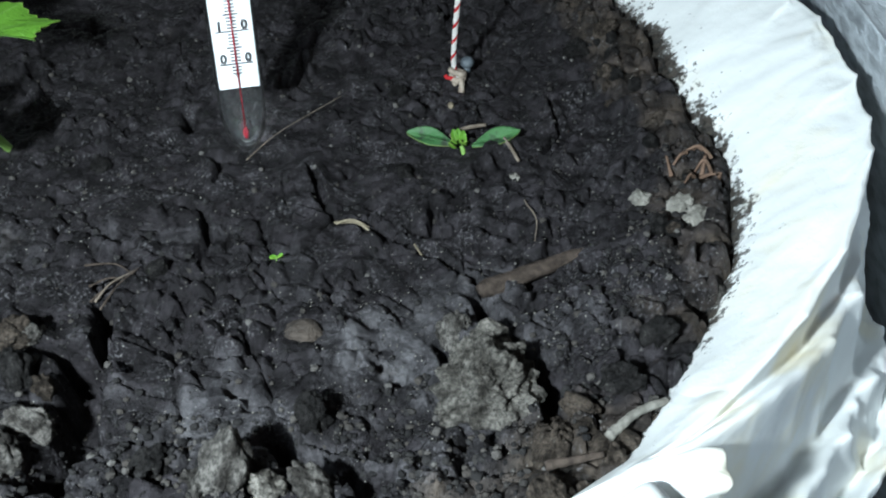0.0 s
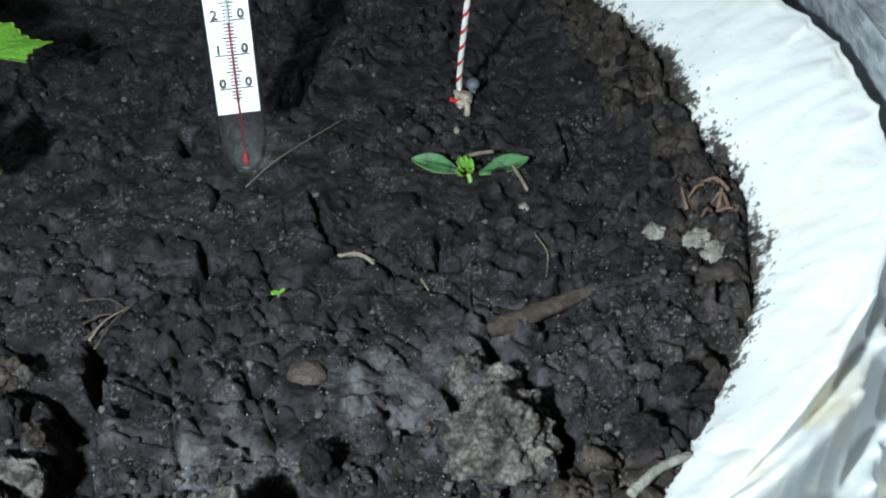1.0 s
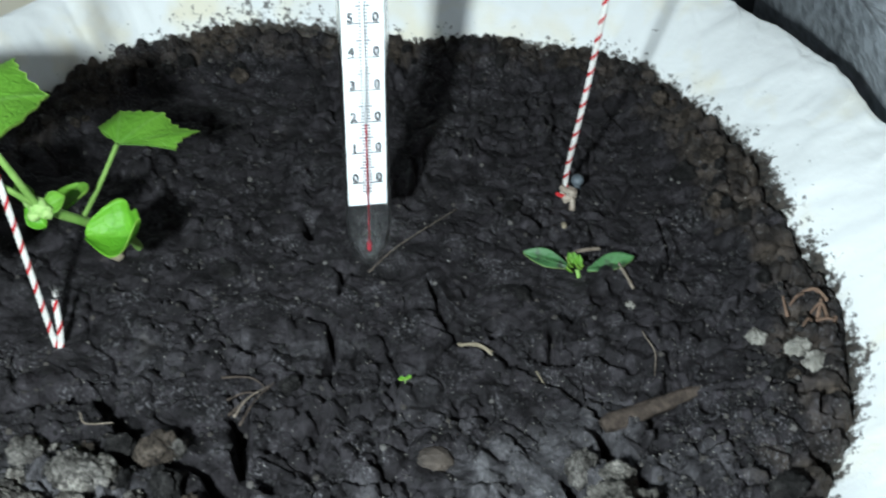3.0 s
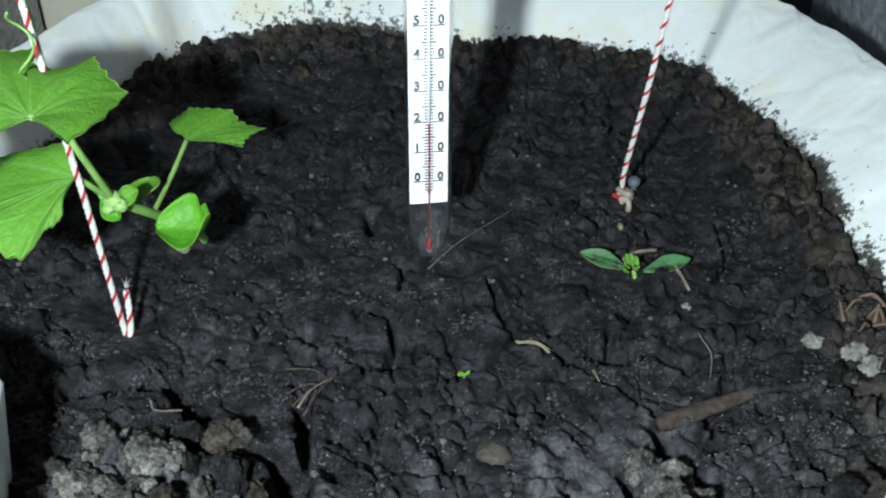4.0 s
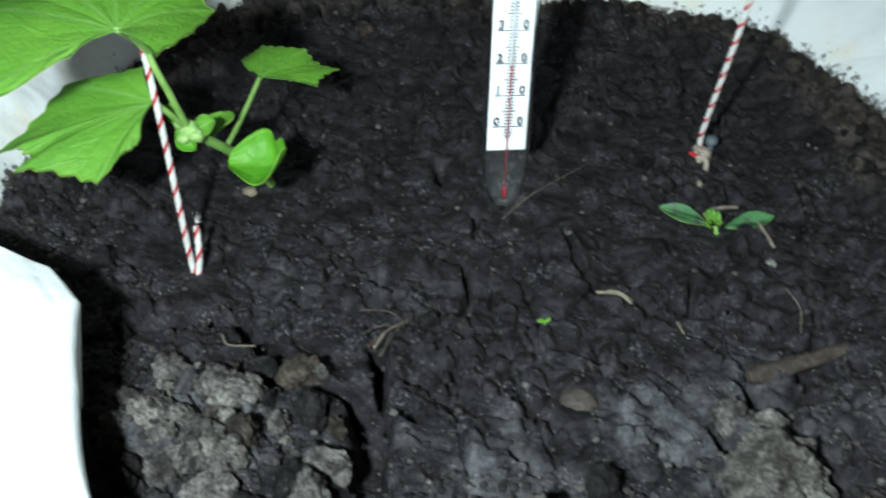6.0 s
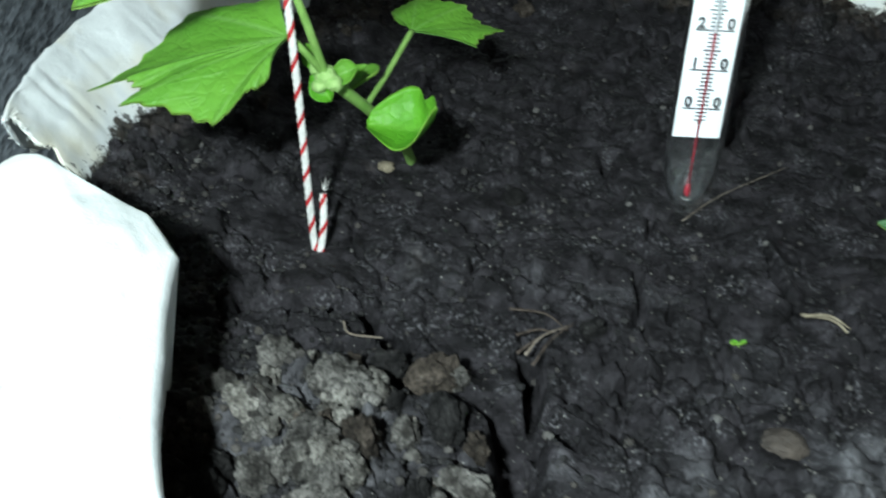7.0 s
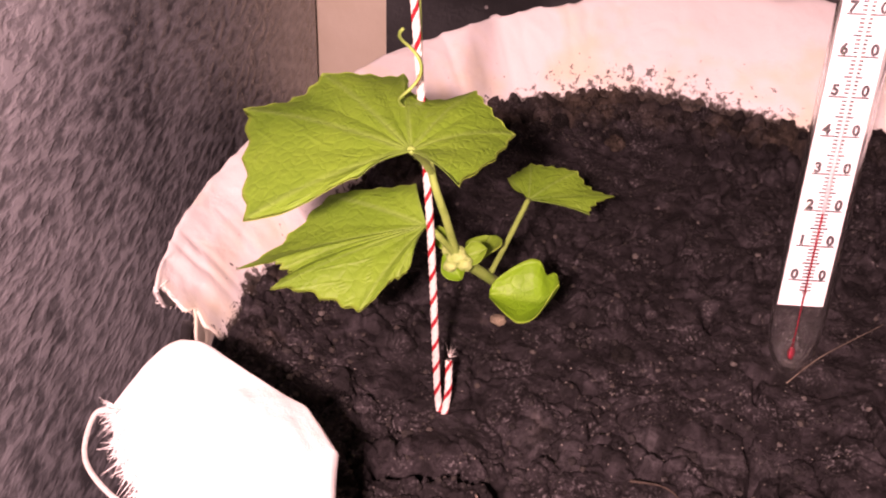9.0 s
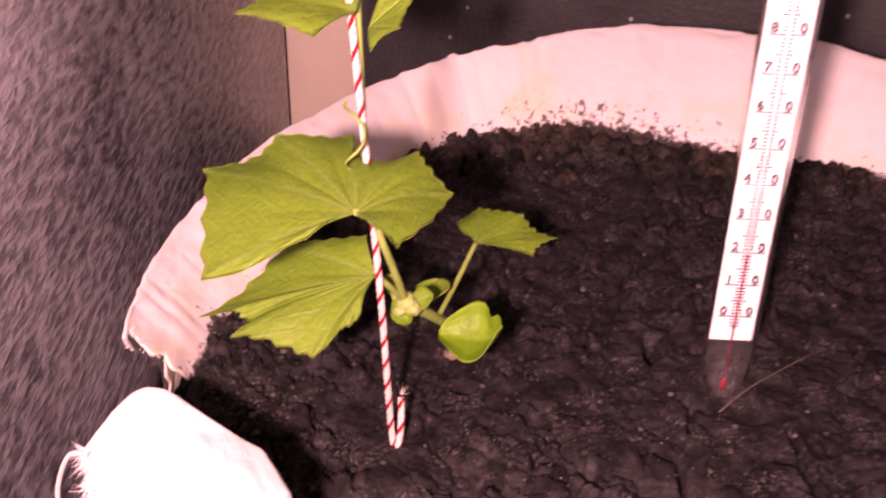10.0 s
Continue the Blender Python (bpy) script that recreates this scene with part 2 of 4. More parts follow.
def box_mesh(name, lo, hi, material, bevel=0.0):
    bm = bmesh.new()
    bmesh.ops.create_cube(bm, size=1)
    for v in bm.verts:
        v.co = Vector([lo[i] + (v.co[i] + 0.5) * (hi[i] - lo[i]) for i in range(3)])
    if bevel:
        bmesh.ops.bevel(bm, geom=bm.edges[:], offset=bevel, segments=2, affect="EDGES")
    me = bpy.data.meshes.new(name)
    bm.to_mesh(me)
    bm.free()
    me.materials.append(material)
    return me


def spline(pts, n):
    """Catmull-Rom through a few points."""
    p = [np.array(q, float) for q in pts]
    p = [2 * p[0] - p[1]] + p + [2 * p[-1] - p[-2]]
    out = []
    for i in range(1, len(p) - 2):
        for t in np.linspace(0, 1, n, endpoint=False):
            a, b, c, d = p[i - 1:i + 3]
            out.append(0.5 * (2 * b + (c - a) * t + (2 * a - 5 * b + 4 * c - d) * t * t + (3 * b - a - 3 * c + d) * t ** 3))
    out.append(p[-2])
    return np.array(out)


def frames_along(path):
    """A tangent and two normals at each point of a path."""
    tan = np.gradient(path, axis=0)
    tan /= np.linalg.norm(tan, axis=1)[:, None] + 1e-12
    ref = np.array([0.31, 0.9, 0.12])
    n1 = np.cross(tan, ref)
    n1 /= np.linalg.norm(n1, axis=1)[:, None] + 1e-12
    return tan, n1, np.cross(tan, n1)


def tube(name, path, radius, material, sides=8, wobble=0.0, seed=0):
    """A round, closed tube along a path; radius: a number, or one per point."""
    path = np.asarray(path, float)
    n = len(path)
    r = np.full(n, radius) if np.isscalar(radius) else np.asarray(radius)
    tan, n1, n2 = frames_along(path)
    rng = np.random.RandomState(seed)
    verts = []
    for i in range(n):
        for k in range(sides):
            a = 2 * math.pi * k / sides
            w = 1 + wobble * (rng.rand() - 0.5)
            verts.append(path[i] + (n1[i] * math.cos(a) + n2[i] * math.sin(a)) * r[i] * w)
    faces = [(i * sides + k, i * sides + (k + 1) % sides, (i + 1) * sides + (k + 1) % sides, (i + 1) * sides + k) for i in range(n - 1) for k in range(sides)]
    faces += [tuple(range(sides))[::-1], tuple(range((n - 1) * sides, n * sides))]
    return mesh_of(name, verts, faces, material)


def lump_mesh(name, size, material, seed, rough=0.35, level=4, freq=1.6):
    """A broken, crumbly lump of the given half sizes."""
    bm = bmesh.new()
    bmesh.ops.create_icosphere(bm, subdivisions=level, radius=1.0)
    off = Vector((seed * 3.7, seed * 1.3, seed * 2.1))
    for v in bm.verts:
        d = v.co.normalized()
        h = 1 + rough * (0.9 * noise.noise(d * freq + off) + 0.45 * noise.noise(d * freq * 2.3 + off))
        h += rough * (0.75 * (0.5 - noise.voronoi(d * freq * 1.9 + off)[0][0]) + 0.42 * (0.5 - noise.voronoi(d * freq * 4.3 + off)[0][0]) + 0.16 * noise.noise(d * freq * 14 + off))
        v.co = Vector((d.x * h * size[0], d.y * h * size[1], d.z * h * size[2]))
    me = bpy.data.meshes.new(name)
    bm.to_mesh(me)
    bm.free()
    me.materials.append(material)
    me.polygons.foreach_set("use_smooth", [True] * len(me.polygons))
    return me


# ---- number fields ----
def lattice(ix, iy, seed):
    h = (ix.astype(np.int64) * 374761393 + iy.astype(np.int64) * 668265263 + seed * 974711) & 0x7FFFFFFF
    h = ((h ^ (h >> 13)) * 1274126177) & 0x7FFFFFFF
    return ((h ^ (h >> 16)) & 0xFFFF) / 65535.0


def value_noise(x, y, seed):
    ix, iy = np.floor(x), np.floor(y)
    fx, fy = x - ix, y - iy
    fx, fy = fx * fx * (3 - 2 * fx), fy * fy * (3 - 2 * fy)
    a, b = lattice(ix, iy, seed), lattice(ix + 1, iy, seed)
    c, d = lattice(ix, iy + 1, seed), lattice(ix + 1, iy + 1, seed)
    return (a * (1 - fx) + b * fx) * (1 - fy) + (c * (1 - fx) + d * fx) * fy


def fbm(x, y, seed, octaves=4, gain=0.5):
    total, amp, norm = np.zeros_like(x), 1.0, 0.0
    for o in range(octaves):
        total += amp * value_noise(x * 2 ** o + o * 17.3, y * 2 ** o - o * 9.1, seed + o)
        norm += amp
        amp *= gain
    return total / norm


def worley(x, y, seed):
    """Distance to the nearest and next nearest scattered point, and a random number per point."""
    ix, iy = np.floor(x), np.floor(y)
    f1, f2, who = np.full_like(x, 9.0), np.full_like(x, 9.0), np.zeros_like(x)
    for dx in (-1, 0, 1):
        for dy in (-1, 0, 1):
            cx, cy = ix + dx, iy + dy
            d = np.hypot(cx + lattice(cx, cy, seed) - x, cy + lattice(cx, cy, seed + 7) - y)
            near = d < f1
            f2 = np.where(near, f1, np.minimum(f2, d))
            who = np.where(near, lattice(cx, cy, seed + 13), who)
            f1 = np.where(near, d, f1)
    return f1, f2, who


def to_line(x, y, pts):
    """Distance to a polyline."""
    best = np.full_like(x, 9.0)
    for (ax, ay), (bx, by) in zip(pts[:-1], pts[1:]):
        dx, dy = bx - ax, by - ay
        t = np.clip(((x - ax) * dx + (y - ay) * dy) / (dx * dx + dy * dy + 1e-12), 0, 1)
        best = np.minimum(best, np.hypot(x - ax - t * dx, y - ay - t * dy))
    return best


def smooth(a, b, x):
    t = np.clip((x - a) / (b - a), 0, 1)
    return t * t * (3 - 2 * t)


# ---- the pot's plan: radii round its middle, by the angle in degrees ----
CX, CY = -0.057, 0.285
A_SOIL = [-180, -165, -155, -130, -75, -59, -50, -39, -32, -21, -12, -6, 4, 16, 40, 55, 68, 76, 91, 110, 119, 132, 152, 180]
R_SOIL = [.133, .144, .150, .168, .182, .170, .158, .149, .143, .137, .130, .125, .120, .122, .133, .142, .130, .128, .123, .130, .140, .150, .138, .133]
A_RIM = [-180, -157, -130, -100, -75, -58, -40, -25, -10, 0, 11, 24, 42, 60, 80, 92, 106, 121, 140, 163, 180]
R_RIM = [.161, .165, .170, .180, .188, .186, .178, .174, .168, .165, .161, .166, .174, .174, .168, .166, .166, .166, .170, .164, .161]
Z_RIM = [.030, .028, .028, .027, .026, .026, .026, .029, .030, .030, .030, .031, .031, .036, .043, .044, .044, .040, .032, .030, .030]


def angle_of(x, y):
    return np.degrees(np.arctan2(y - CY, x - CX))


def r_soil(a):
    return np.interp((a + 180) % 360 - 180, A_SOIL, R_SOIL)


# ---- setting: floor, panels, unseen room shell ----
def setting():
    tagged(new("floor", box_mesh("floor", (-1.2, -1.0, -0.20), (1.2, 1.4, -0.16), VINYL)), "dark grey floor under the pot", "floor", kind="structure")
    # unseen shell added round the panels; it sends warm fill into the shadows
    for name, lo, hi in (("wall_north", (-1.3, 1.4, -0.2), (1.3, 1.5, 2.0)), ("wall_south", (-1.3, -1.1, -0.2), (1.3, -1.0, 2.0)),
                         ("wall_east", (1.2, -1.0, -0.2), (1.3, 1.4, 2.0)), ("wall_west", (-1.3, -1.0, -0.2), (-1.2, 1.4, 2.0))):
        tagged(new(name, box_mesh(name, lo, hi, WARM_BOUNCE)), "unseen room wall, added to bounce warm light", "wall", kind="structure")
    tagged(new("ceiling", box_mesh("ceiling", (-1.3, -1.1, 2.0), (1.3, 1.5, 2.1), WARM_BOUNCE)), "unseen room ceiling, added to bounce warm light", "ceiling", kind="structure")
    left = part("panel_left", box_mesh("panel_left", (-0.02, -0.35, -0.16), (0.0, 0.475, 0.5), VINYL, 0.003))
    left.matrix_basis = pose(-0.2345, 0.085, 0, 0, 0, 8.2)
    tagged(left, "dark embossed vinyl panel beside the pot", "panel", kind="structure")
    # upright below, leaning outwards above the rim; the lean is shaped to catch the torch
    prof = spline([(0.122, -0.16), (0.122, -0.05), (0.1212, 0.024), (0.1265, 0.033), (0.160, 0.048), (0.25, 0.091), (0.43, 0.22)], 8)
    ys = np.linspace(-0.34, 0.5515, 24)
    verts = [(x + d, y, z - d) for d in (0.0, 0.012) for y in ys for x, z in prof]
    n, c = len(prof), len(prof) * len(ys)
    faces = [(i * n + j, i * n + j + 1, (i + 1) * n + j + 1, (i + 1) * n + j) for i in range(len(ys) - 1) for j in range(n - 1)]
    faces += [tuple(c + k for k in q[::-1]) for q in faces]
    right = new("panel_right", mesh_of("panel_right", verts, faces, LIT_VINYL))
    tagged(right, "embossed vinyl panel leaning away from the pot, coloured as if strongly lit", "panel", kind="structure")
    tagged(new("panel_back", box_mesh("panel_back", (-0.262, 0.552, -0.16), (0.45, 0.57, 0.5), BOARD, 0.002)), "dark spotted board behind the pot", "panel", kind="structure")
    tagged(new("trim", box_mesh("trim", (-0.33, 0.565, -0.16), (-0.2625, 0.585, 0.5), BEIGE, 0.002)), "beige painted upright strip between the dark panels", "trim", kind="structure")


setting()


# ---- the soil ----
CRACKS = [  # half width, depth, way
    (0.0030, 0.010, [(-.112, .183), (-.100, .182), (-.090, .1825), (-.081, .181), (-.074, .180)]),
    (0.0050, 0.013, [(-.083, .180), (-.080, .169), (-.078, .154), (-.080, .140)]),
    (0.0026, 0.010, [(-.084, .203), (-.081, .192), (-.079, .184), (-.071, .176)]),
    (0.0016, 0.006, [(-.072, .242), (-.065, .239), (-.062, .230), (-.0635, .217)]),
    (0.0013, 0.005, [(-.066, .265), (-.063, .260), (-.063, .252)]),
    (0.0022, 0.007, [(-.0775, .292), (-.076, .282)]),
    (0.0017, 0.006, [(-.002, .237), (-.003, .226), (.004, .228), (.011, .230), (.018, .224)]),
    (0.0011, 0.005, [(.030, .213), (.042, .212), (.054, .212), (.061, .206), (.060, .197)]),
    (0.0024, 0.006, [(.052, .211), (.062, .205)]),
    (0.0012, 0.004, [(-.037, .259), (-.034, .243), (-.028, .233), (-.012, .224), (0, .216), (.009, .204)]),
    (0.0032, 0.010, [(.009, .200), (.012, .187), (.016, .178), (.022, .166), (.0225, .152)]),
    (0.0035, 0.010, [(-.145, .202), (-.134, .205), (-.120, .207), (-.111, .197), (-.105, .183)]),
    (0.0045, 0.012, [(-.036, .155), (-.030, .148), (-.022, .143), (-.014, .139)]),
    (0.0030, 0.008, [(.000, .184), (.002, .176)]),
    (0.0035, 0.007, [(.058, .186), (.062, .178), (.058, .168)]),
    (0.0010, 0.003, [(-.050, .30), (-.044, .312), (-.046, .33)]),
    (0.0012, 0.004, [(-.108, .318), (-.100, .33), (-.094, .326)]),
    (0.0010, 0.003, [(.030, .262), (.036, .276), (.034, .292)]),
]
STEP = 0.0006
GX, GY = np.arange(-0.238, 0.122, STEP), np.arange(0.088, 0.462, STEP)


def soil_height(x, y):
    warp = 0.005 * (fbm(x * 60, y * 60, 90, 3) - 0.5)
    wx, wy = x + warp, y + 0.005 * (fbm(x * 60, y * 60, 95, 3) - 0.5)
    a = angle_of(x, y)
    q = np.hypot(x - CX, y - CY) / r_soil(a)
    heap = np.exp(-(((x + 0.117) / 0.022) ** 2 + ((y - 0.168) / 0.020) ** 2))
    near = smooth(0.165, 0.13, y)
    # compact, nearly smooth ground with crumbly stretches
    crumbly = np.clip(0.12 + smooth(0.47, 0.66, fbm(x * 38, y * 38, 12, 3)) + heap + near + smooth(0.84, 0.97, q), 0, 1)
    h = 0.0050 * (fbm(x * 20, y * 20, 3, 3) - 0.5) + 0.0045 * (fbm(x * 75, y * 75, 8, 2) - 0.5)
    f1, f2, who = worley(wx / 0.0150, wy / 0.0150, 21)
    h += 0.0022 * (who - 0.5) * smooth(0.0, 0.22, f2 - f1)
    split = smooth(0.50, 0.60, fbm(x * 45, y * 45, 33, 2))
    h -= 0.0024 * (1 - smooth(0.015, 0.075, f2 - f1)) * split
    g1, g2, whos = worley(wx / 0.0056, wy / 0.0056, 41)
    h += (0.0004 + 0.0026 * crumbly) * (whos > 0.5) * np.clip(1 - 1.7 * g1 * g1, 0, 1)
    h -= 0.0014 * (1 - smooth(0.03, 0.12, g2 - g1)) * crumbly
    k1, k2, whok = worley(wx / 0.0022, wy / 0.0022, 61)
    h += (0.0003 + 0.0010 * crumbly) * whok * (1 - k1 * k1)
    h += 0.0013 * (fbm(x * 330, y * 330, 70, 3, 0.6) - 0.5)
    h -= 0.0040 * smooth(0.70, 0.80, fbm(x * 110, y * 110, 81, 3))
    jag = 0.0022 * (fbm(x * 260, y * 260, 99, 3) - 0.5)
    for w, d, way in CRACKS:
        dist = to_line(x + jag, y + jag, way)
        h -= d * (1 - smooth(w * 0.35, w * 1.15, dist + 0.5 * jag))
        h += 0.0010 * np.exp(-((dist - 1.8 * w) / (1.2 * w)) ** 2)
    h += 0.009 * smooth(0.72, 1.0, q) * np.where(np.abs(a - 40) < 125, 1.0, 0.7)
    h -= 0.03 * smooth(1.02, 1.12, q)
    # the crumbly heap by the flap and the loose crumbs along the near edge
    h += 0.006 * heap + (heap + near) * 0.006 * (fbm(x * 170, y * 170, 55, 3) - 0.45)
    h = h - 0.0012
    for px, py, pz in ((-0.138, 0.224, 0.0), (-0.0562, 0.2690, 0.0), (0.0060, 0.3045, 0.0), (-0.033, 0.188, -0.0005)):
        press = 0.85 * np.exp(-((x - px) ** 2 + (y - py) ** 2) / 0.007 ** 2)
        h = h * (1 - press) + pz * press
    return h


def soil():
    xs, ys = np.meshgrid(GX, GY)
    h = soil_height(xs, ys)
    a = angle_of(xs, ys)
    q = np.hypot(xs - CX, ys - CY) / r_soil(a)
    keep = q < 1.12
    index = np.full(xs.shape, -1)
    index[keep] = np.arange(keep.sum())
    quad = keep[:-1, :-1] & keep[1:, :-1] & keep[:-1, 1:] & keep[1:, 1:]
    f = np.stack([index[:-1, :-1][quad], index[:-1, 1:][quad], index[1:, 1:][quad], index[1:, :-1][quad]], 1)
    me = bpy.data.meshes.new("potting_soil")
    me.vertices.add(int(keep.sum()))
    me.vertices.foreach_set("co", np.stack([xs[keep], ys[keep], h[keep]], 1).astype(np.float32).ravel())
    me.loops.add(f.size)
    me.loops.foreach_set("vertex_index", f.astype(np.int32).ravel())
    me.polygons.add(len(f))
    me.polygons.foreach_set("loop_start", np.arange(0, f.size, 4, dtype=np.int32))
    me.polygons.foreach_set("use_smooth", np.ones(len(f), dtype=bool))
    me.update(calc_edges=True)
    me.materials.append(SOIL)
    x, y = xs[keep], ys[keep]
    q, a = q[keep], a[keep]
    heap = np.exp(-(((x + 0.118) / 0.026) ** 2 + ((y - 0.166) / 0.024) ** 2))
    bed = np.exp(-(((x + 0.005) / 0.05) ** 2 + ((y - 0.185) / 0.030) ** 2)) * 0.68
    bed2 = np.exp(-(((x + 0.085) / 0.03) ** 2 + ((y - 0.235) / 0.022) ** 2)) * 0.42
    # the torch's fall-off towards the back, put into the soil's colour
    far_dim = 0.30 * smooth(0.215, 0.275, y)
    floats(me, "dry", np.clip(heap * 0.75 + bed + bed2 + 0.4 * smooth(0.17, 0.14, y) + 0.7 * np.exp(-(((x + 0.048) / 0.012) ** 2 + ((y - 0.160) / 0.010) ** 2)), 0, 1) - 0.04 - far_dim)
    rim = smooth(0.80, 0.95, q)
    floats(me, "brown", rim * np.where((a > -45) & (a < 150), 0.62, 0.35) + 0.45 * np.exp(-(((x - 0.035) / 0.03) ** 2 + ((y - 0.142) / 0.016) ** 2)))
    ob = new("potting_soil", me)
    return tagged(ob, "dark moist cracked potting soil filling the pot", "soil", kind="stuff"), h


SOIL_OB, SOIL_H = soil()


def ground(x, y):
    """The soil's height at a place."""
    i = int(np.clip(round((x - GX[0]) / STEP), 0, len(GX) - 1))
    j = int(np.clip(round((y - GY[0]) / STEP), 0, len(GY) - 1))
    return float(SOIL_H[j, i])


# ---- the pot and its white cloth ----
def ring_mesh(name, profile, material, seg=96):
    n = len(profile)
    verts = [(CX + r * math.cos(2 * math.pi * k / seg), CY + r * math.sin(2 * math.pi * k / seg), z) for k in range(seg) for r, z in profile]
    faces = [(k * n + i, ((k + 1) % seg) * n + i, ((k + 1) % seg) * n + (i + 1) % n, k * n + (i + 1) % n) for k in range(seg) for i in range(n)]
    return mesh_of(name, verts, faces, material)


def pot():
    root = thing("plant_pot", (0, 0, 0), "dark plastic pot hidden under a white cloth", "pot")
    part("body", ring_mesh("body", [(0.001, -0.158), (0.126, -0.158), (0.146, -0.022), (0.149, -0.020), (0.1495, -0.024), (0.130, -0.16), (0.001, -0.16)], POT), root)
    # the bare rim that shows where the cloth is parted
    n = 40
    arc = np.radians(np.linspace(203, 232, n))
    prof = [(0.1575, -0.022), (0.1578, 0.0128), (0.1585, 0.0148), (0.1602, 0.0148), (0.1608, 0.0128), (0.1600, -0.022)]
    verts = [(CX + r * math.cos(t), CY + r * math.sin(t), z) for t in arc for r, z in prof]
    m = len(prof)
    faces = [(i * m + j, i * m + (j + 1) % m, (i + 1) * m + (j + 1) % m, (i + 1) * m + j) for i in range(n - 1) for j in range(m)]
    faces += [tuple(range(m)), tuple((n - 1) * m + j for j in range(m - 1, -1, -1))]
    part("rim", mesh_of("rim", verts, faces, POT), root, "bare dark plastic rim")


def fold_field(a, s, amp):
    """Creases that run up and over the rim, uneven in width and depth."""
    k = a * 0.11
    ridge = 1 - np.abs(2 * value_noise(k * 1.5 + 0.8 * s, s * 0.8, 5) - 1)
    fine = 1 - np.abs(2 * value_noise(k * 3.4 + 1.5 * s, s * 1.4, 9) - 1)
    return amp * (0.55 * (ridge ** 3 - 0.25) + 0.62 * (ridge - 0.5) + 0.30 * (fine - 0.5) + 0.6 * (value_noise(k * 0.9, s * 0.5, 15) - 0.5))


def sheet(name, a, prof_r, prof_z, smear, material, thick=0.0007):
    """A cloth sheet over a grid of angles and profile steps, with a little thickness."""
    x, y = CX + prof_r * np.cos(np.radians(a)), CY + prof_r * np.sin(np.radians(a))
    na, ns = a.shape
    p = np.stack([x, y, prof_z], -1)
    du, dv = np.gradient(p, axis=0), np.gradient(p, axis=1)
    nrm = np.cross(du, dv)
    nrm /= np.linalg.norm(nrm, axis=2)[..., None] + 1e-12
    if nrm[na // 2, ns // 2, 2] < 0:
        nrm = -nrm
    verts = np.concatenate([p.reshape(-1, 3), (p - nrm * thick).reshape(-1, 3)])
    n = na * ns
    faces = []
    for i in range(na - 1):
        for j in range(ns - 1):
            q = (i * ns + j, i * ns + j + 1, (i + 1) * ns + j + 1, (i + 1) * ns + j)
            faces += [q, tuple(n + v for v in q[::-1])]
    rim = [i * ns for i in range(na)] + [(na - 1) * ns + j for j in range(1, ns)] + [i * ns + ns - 1 for i in range(na - 2, -1, -1)] + [j for j in range(ns - 2, 0, -1)]
    faces += [(rim[i], rim[(i + 1) % len(rim)], n + rim[(i + 1) % len(rim)], n + rim[i]) for i in range(len(rim))]
    me = mesh_of(name, verts, faces, material)
    floats(me, "smear", np.tile(smear.ravel(), 2))
    return me, p


def fringe(edge, out, seed, length, parent, count):
    """Loose threads along a torn edge."""
    rng = np.random.RandomState(seed)
    verts, faces = [], []
    for i in range(count):
        k = rng.randint(0, len(edge) - 1)
        t = rng.rand()
        p = edge[k] * (1 - t) + edge[k + 1] * t
        d = out[k] + rng.normal(0, 0.55, 3)
        d /= np.linalg.norm(d)
        ln = length * (0.3 + rng.rand() ** 2)
        side = np.cross(d, rng.normal(0, 1, 3))
        side *= 0.00016 / (np.linalg.norm(side) + 1e-9)
        up = np.cross(d, side)
        bend = rng.normal(0, 0.3, 3) * ln
        b = len(verts)
        for f, w in ((0.0, 1.0), (0.5, 0.8), (1.0, 0.25)):
            c = p + d * ln * f + bend * f * f
            verts += [c + side * w, c - side * 0.5 * w + up * 0.87 * w, c - side * 0.5 * w - up * 0.87 * w]
        for s in (0, 3):
            for m in range(3):
                faces.append((b + s + m, b + s + (m + 1) % 3, b + s + 3 + (m + 1) % 3, b + s + 3 + m))
    me = mesh_of("frayed_edge", verts, faces, CLOTH)
    floats(me, "smear", np.zeros(len(verts)))
    return part("frayed_edge", me, parent, "frayed white threads along the torn edge")


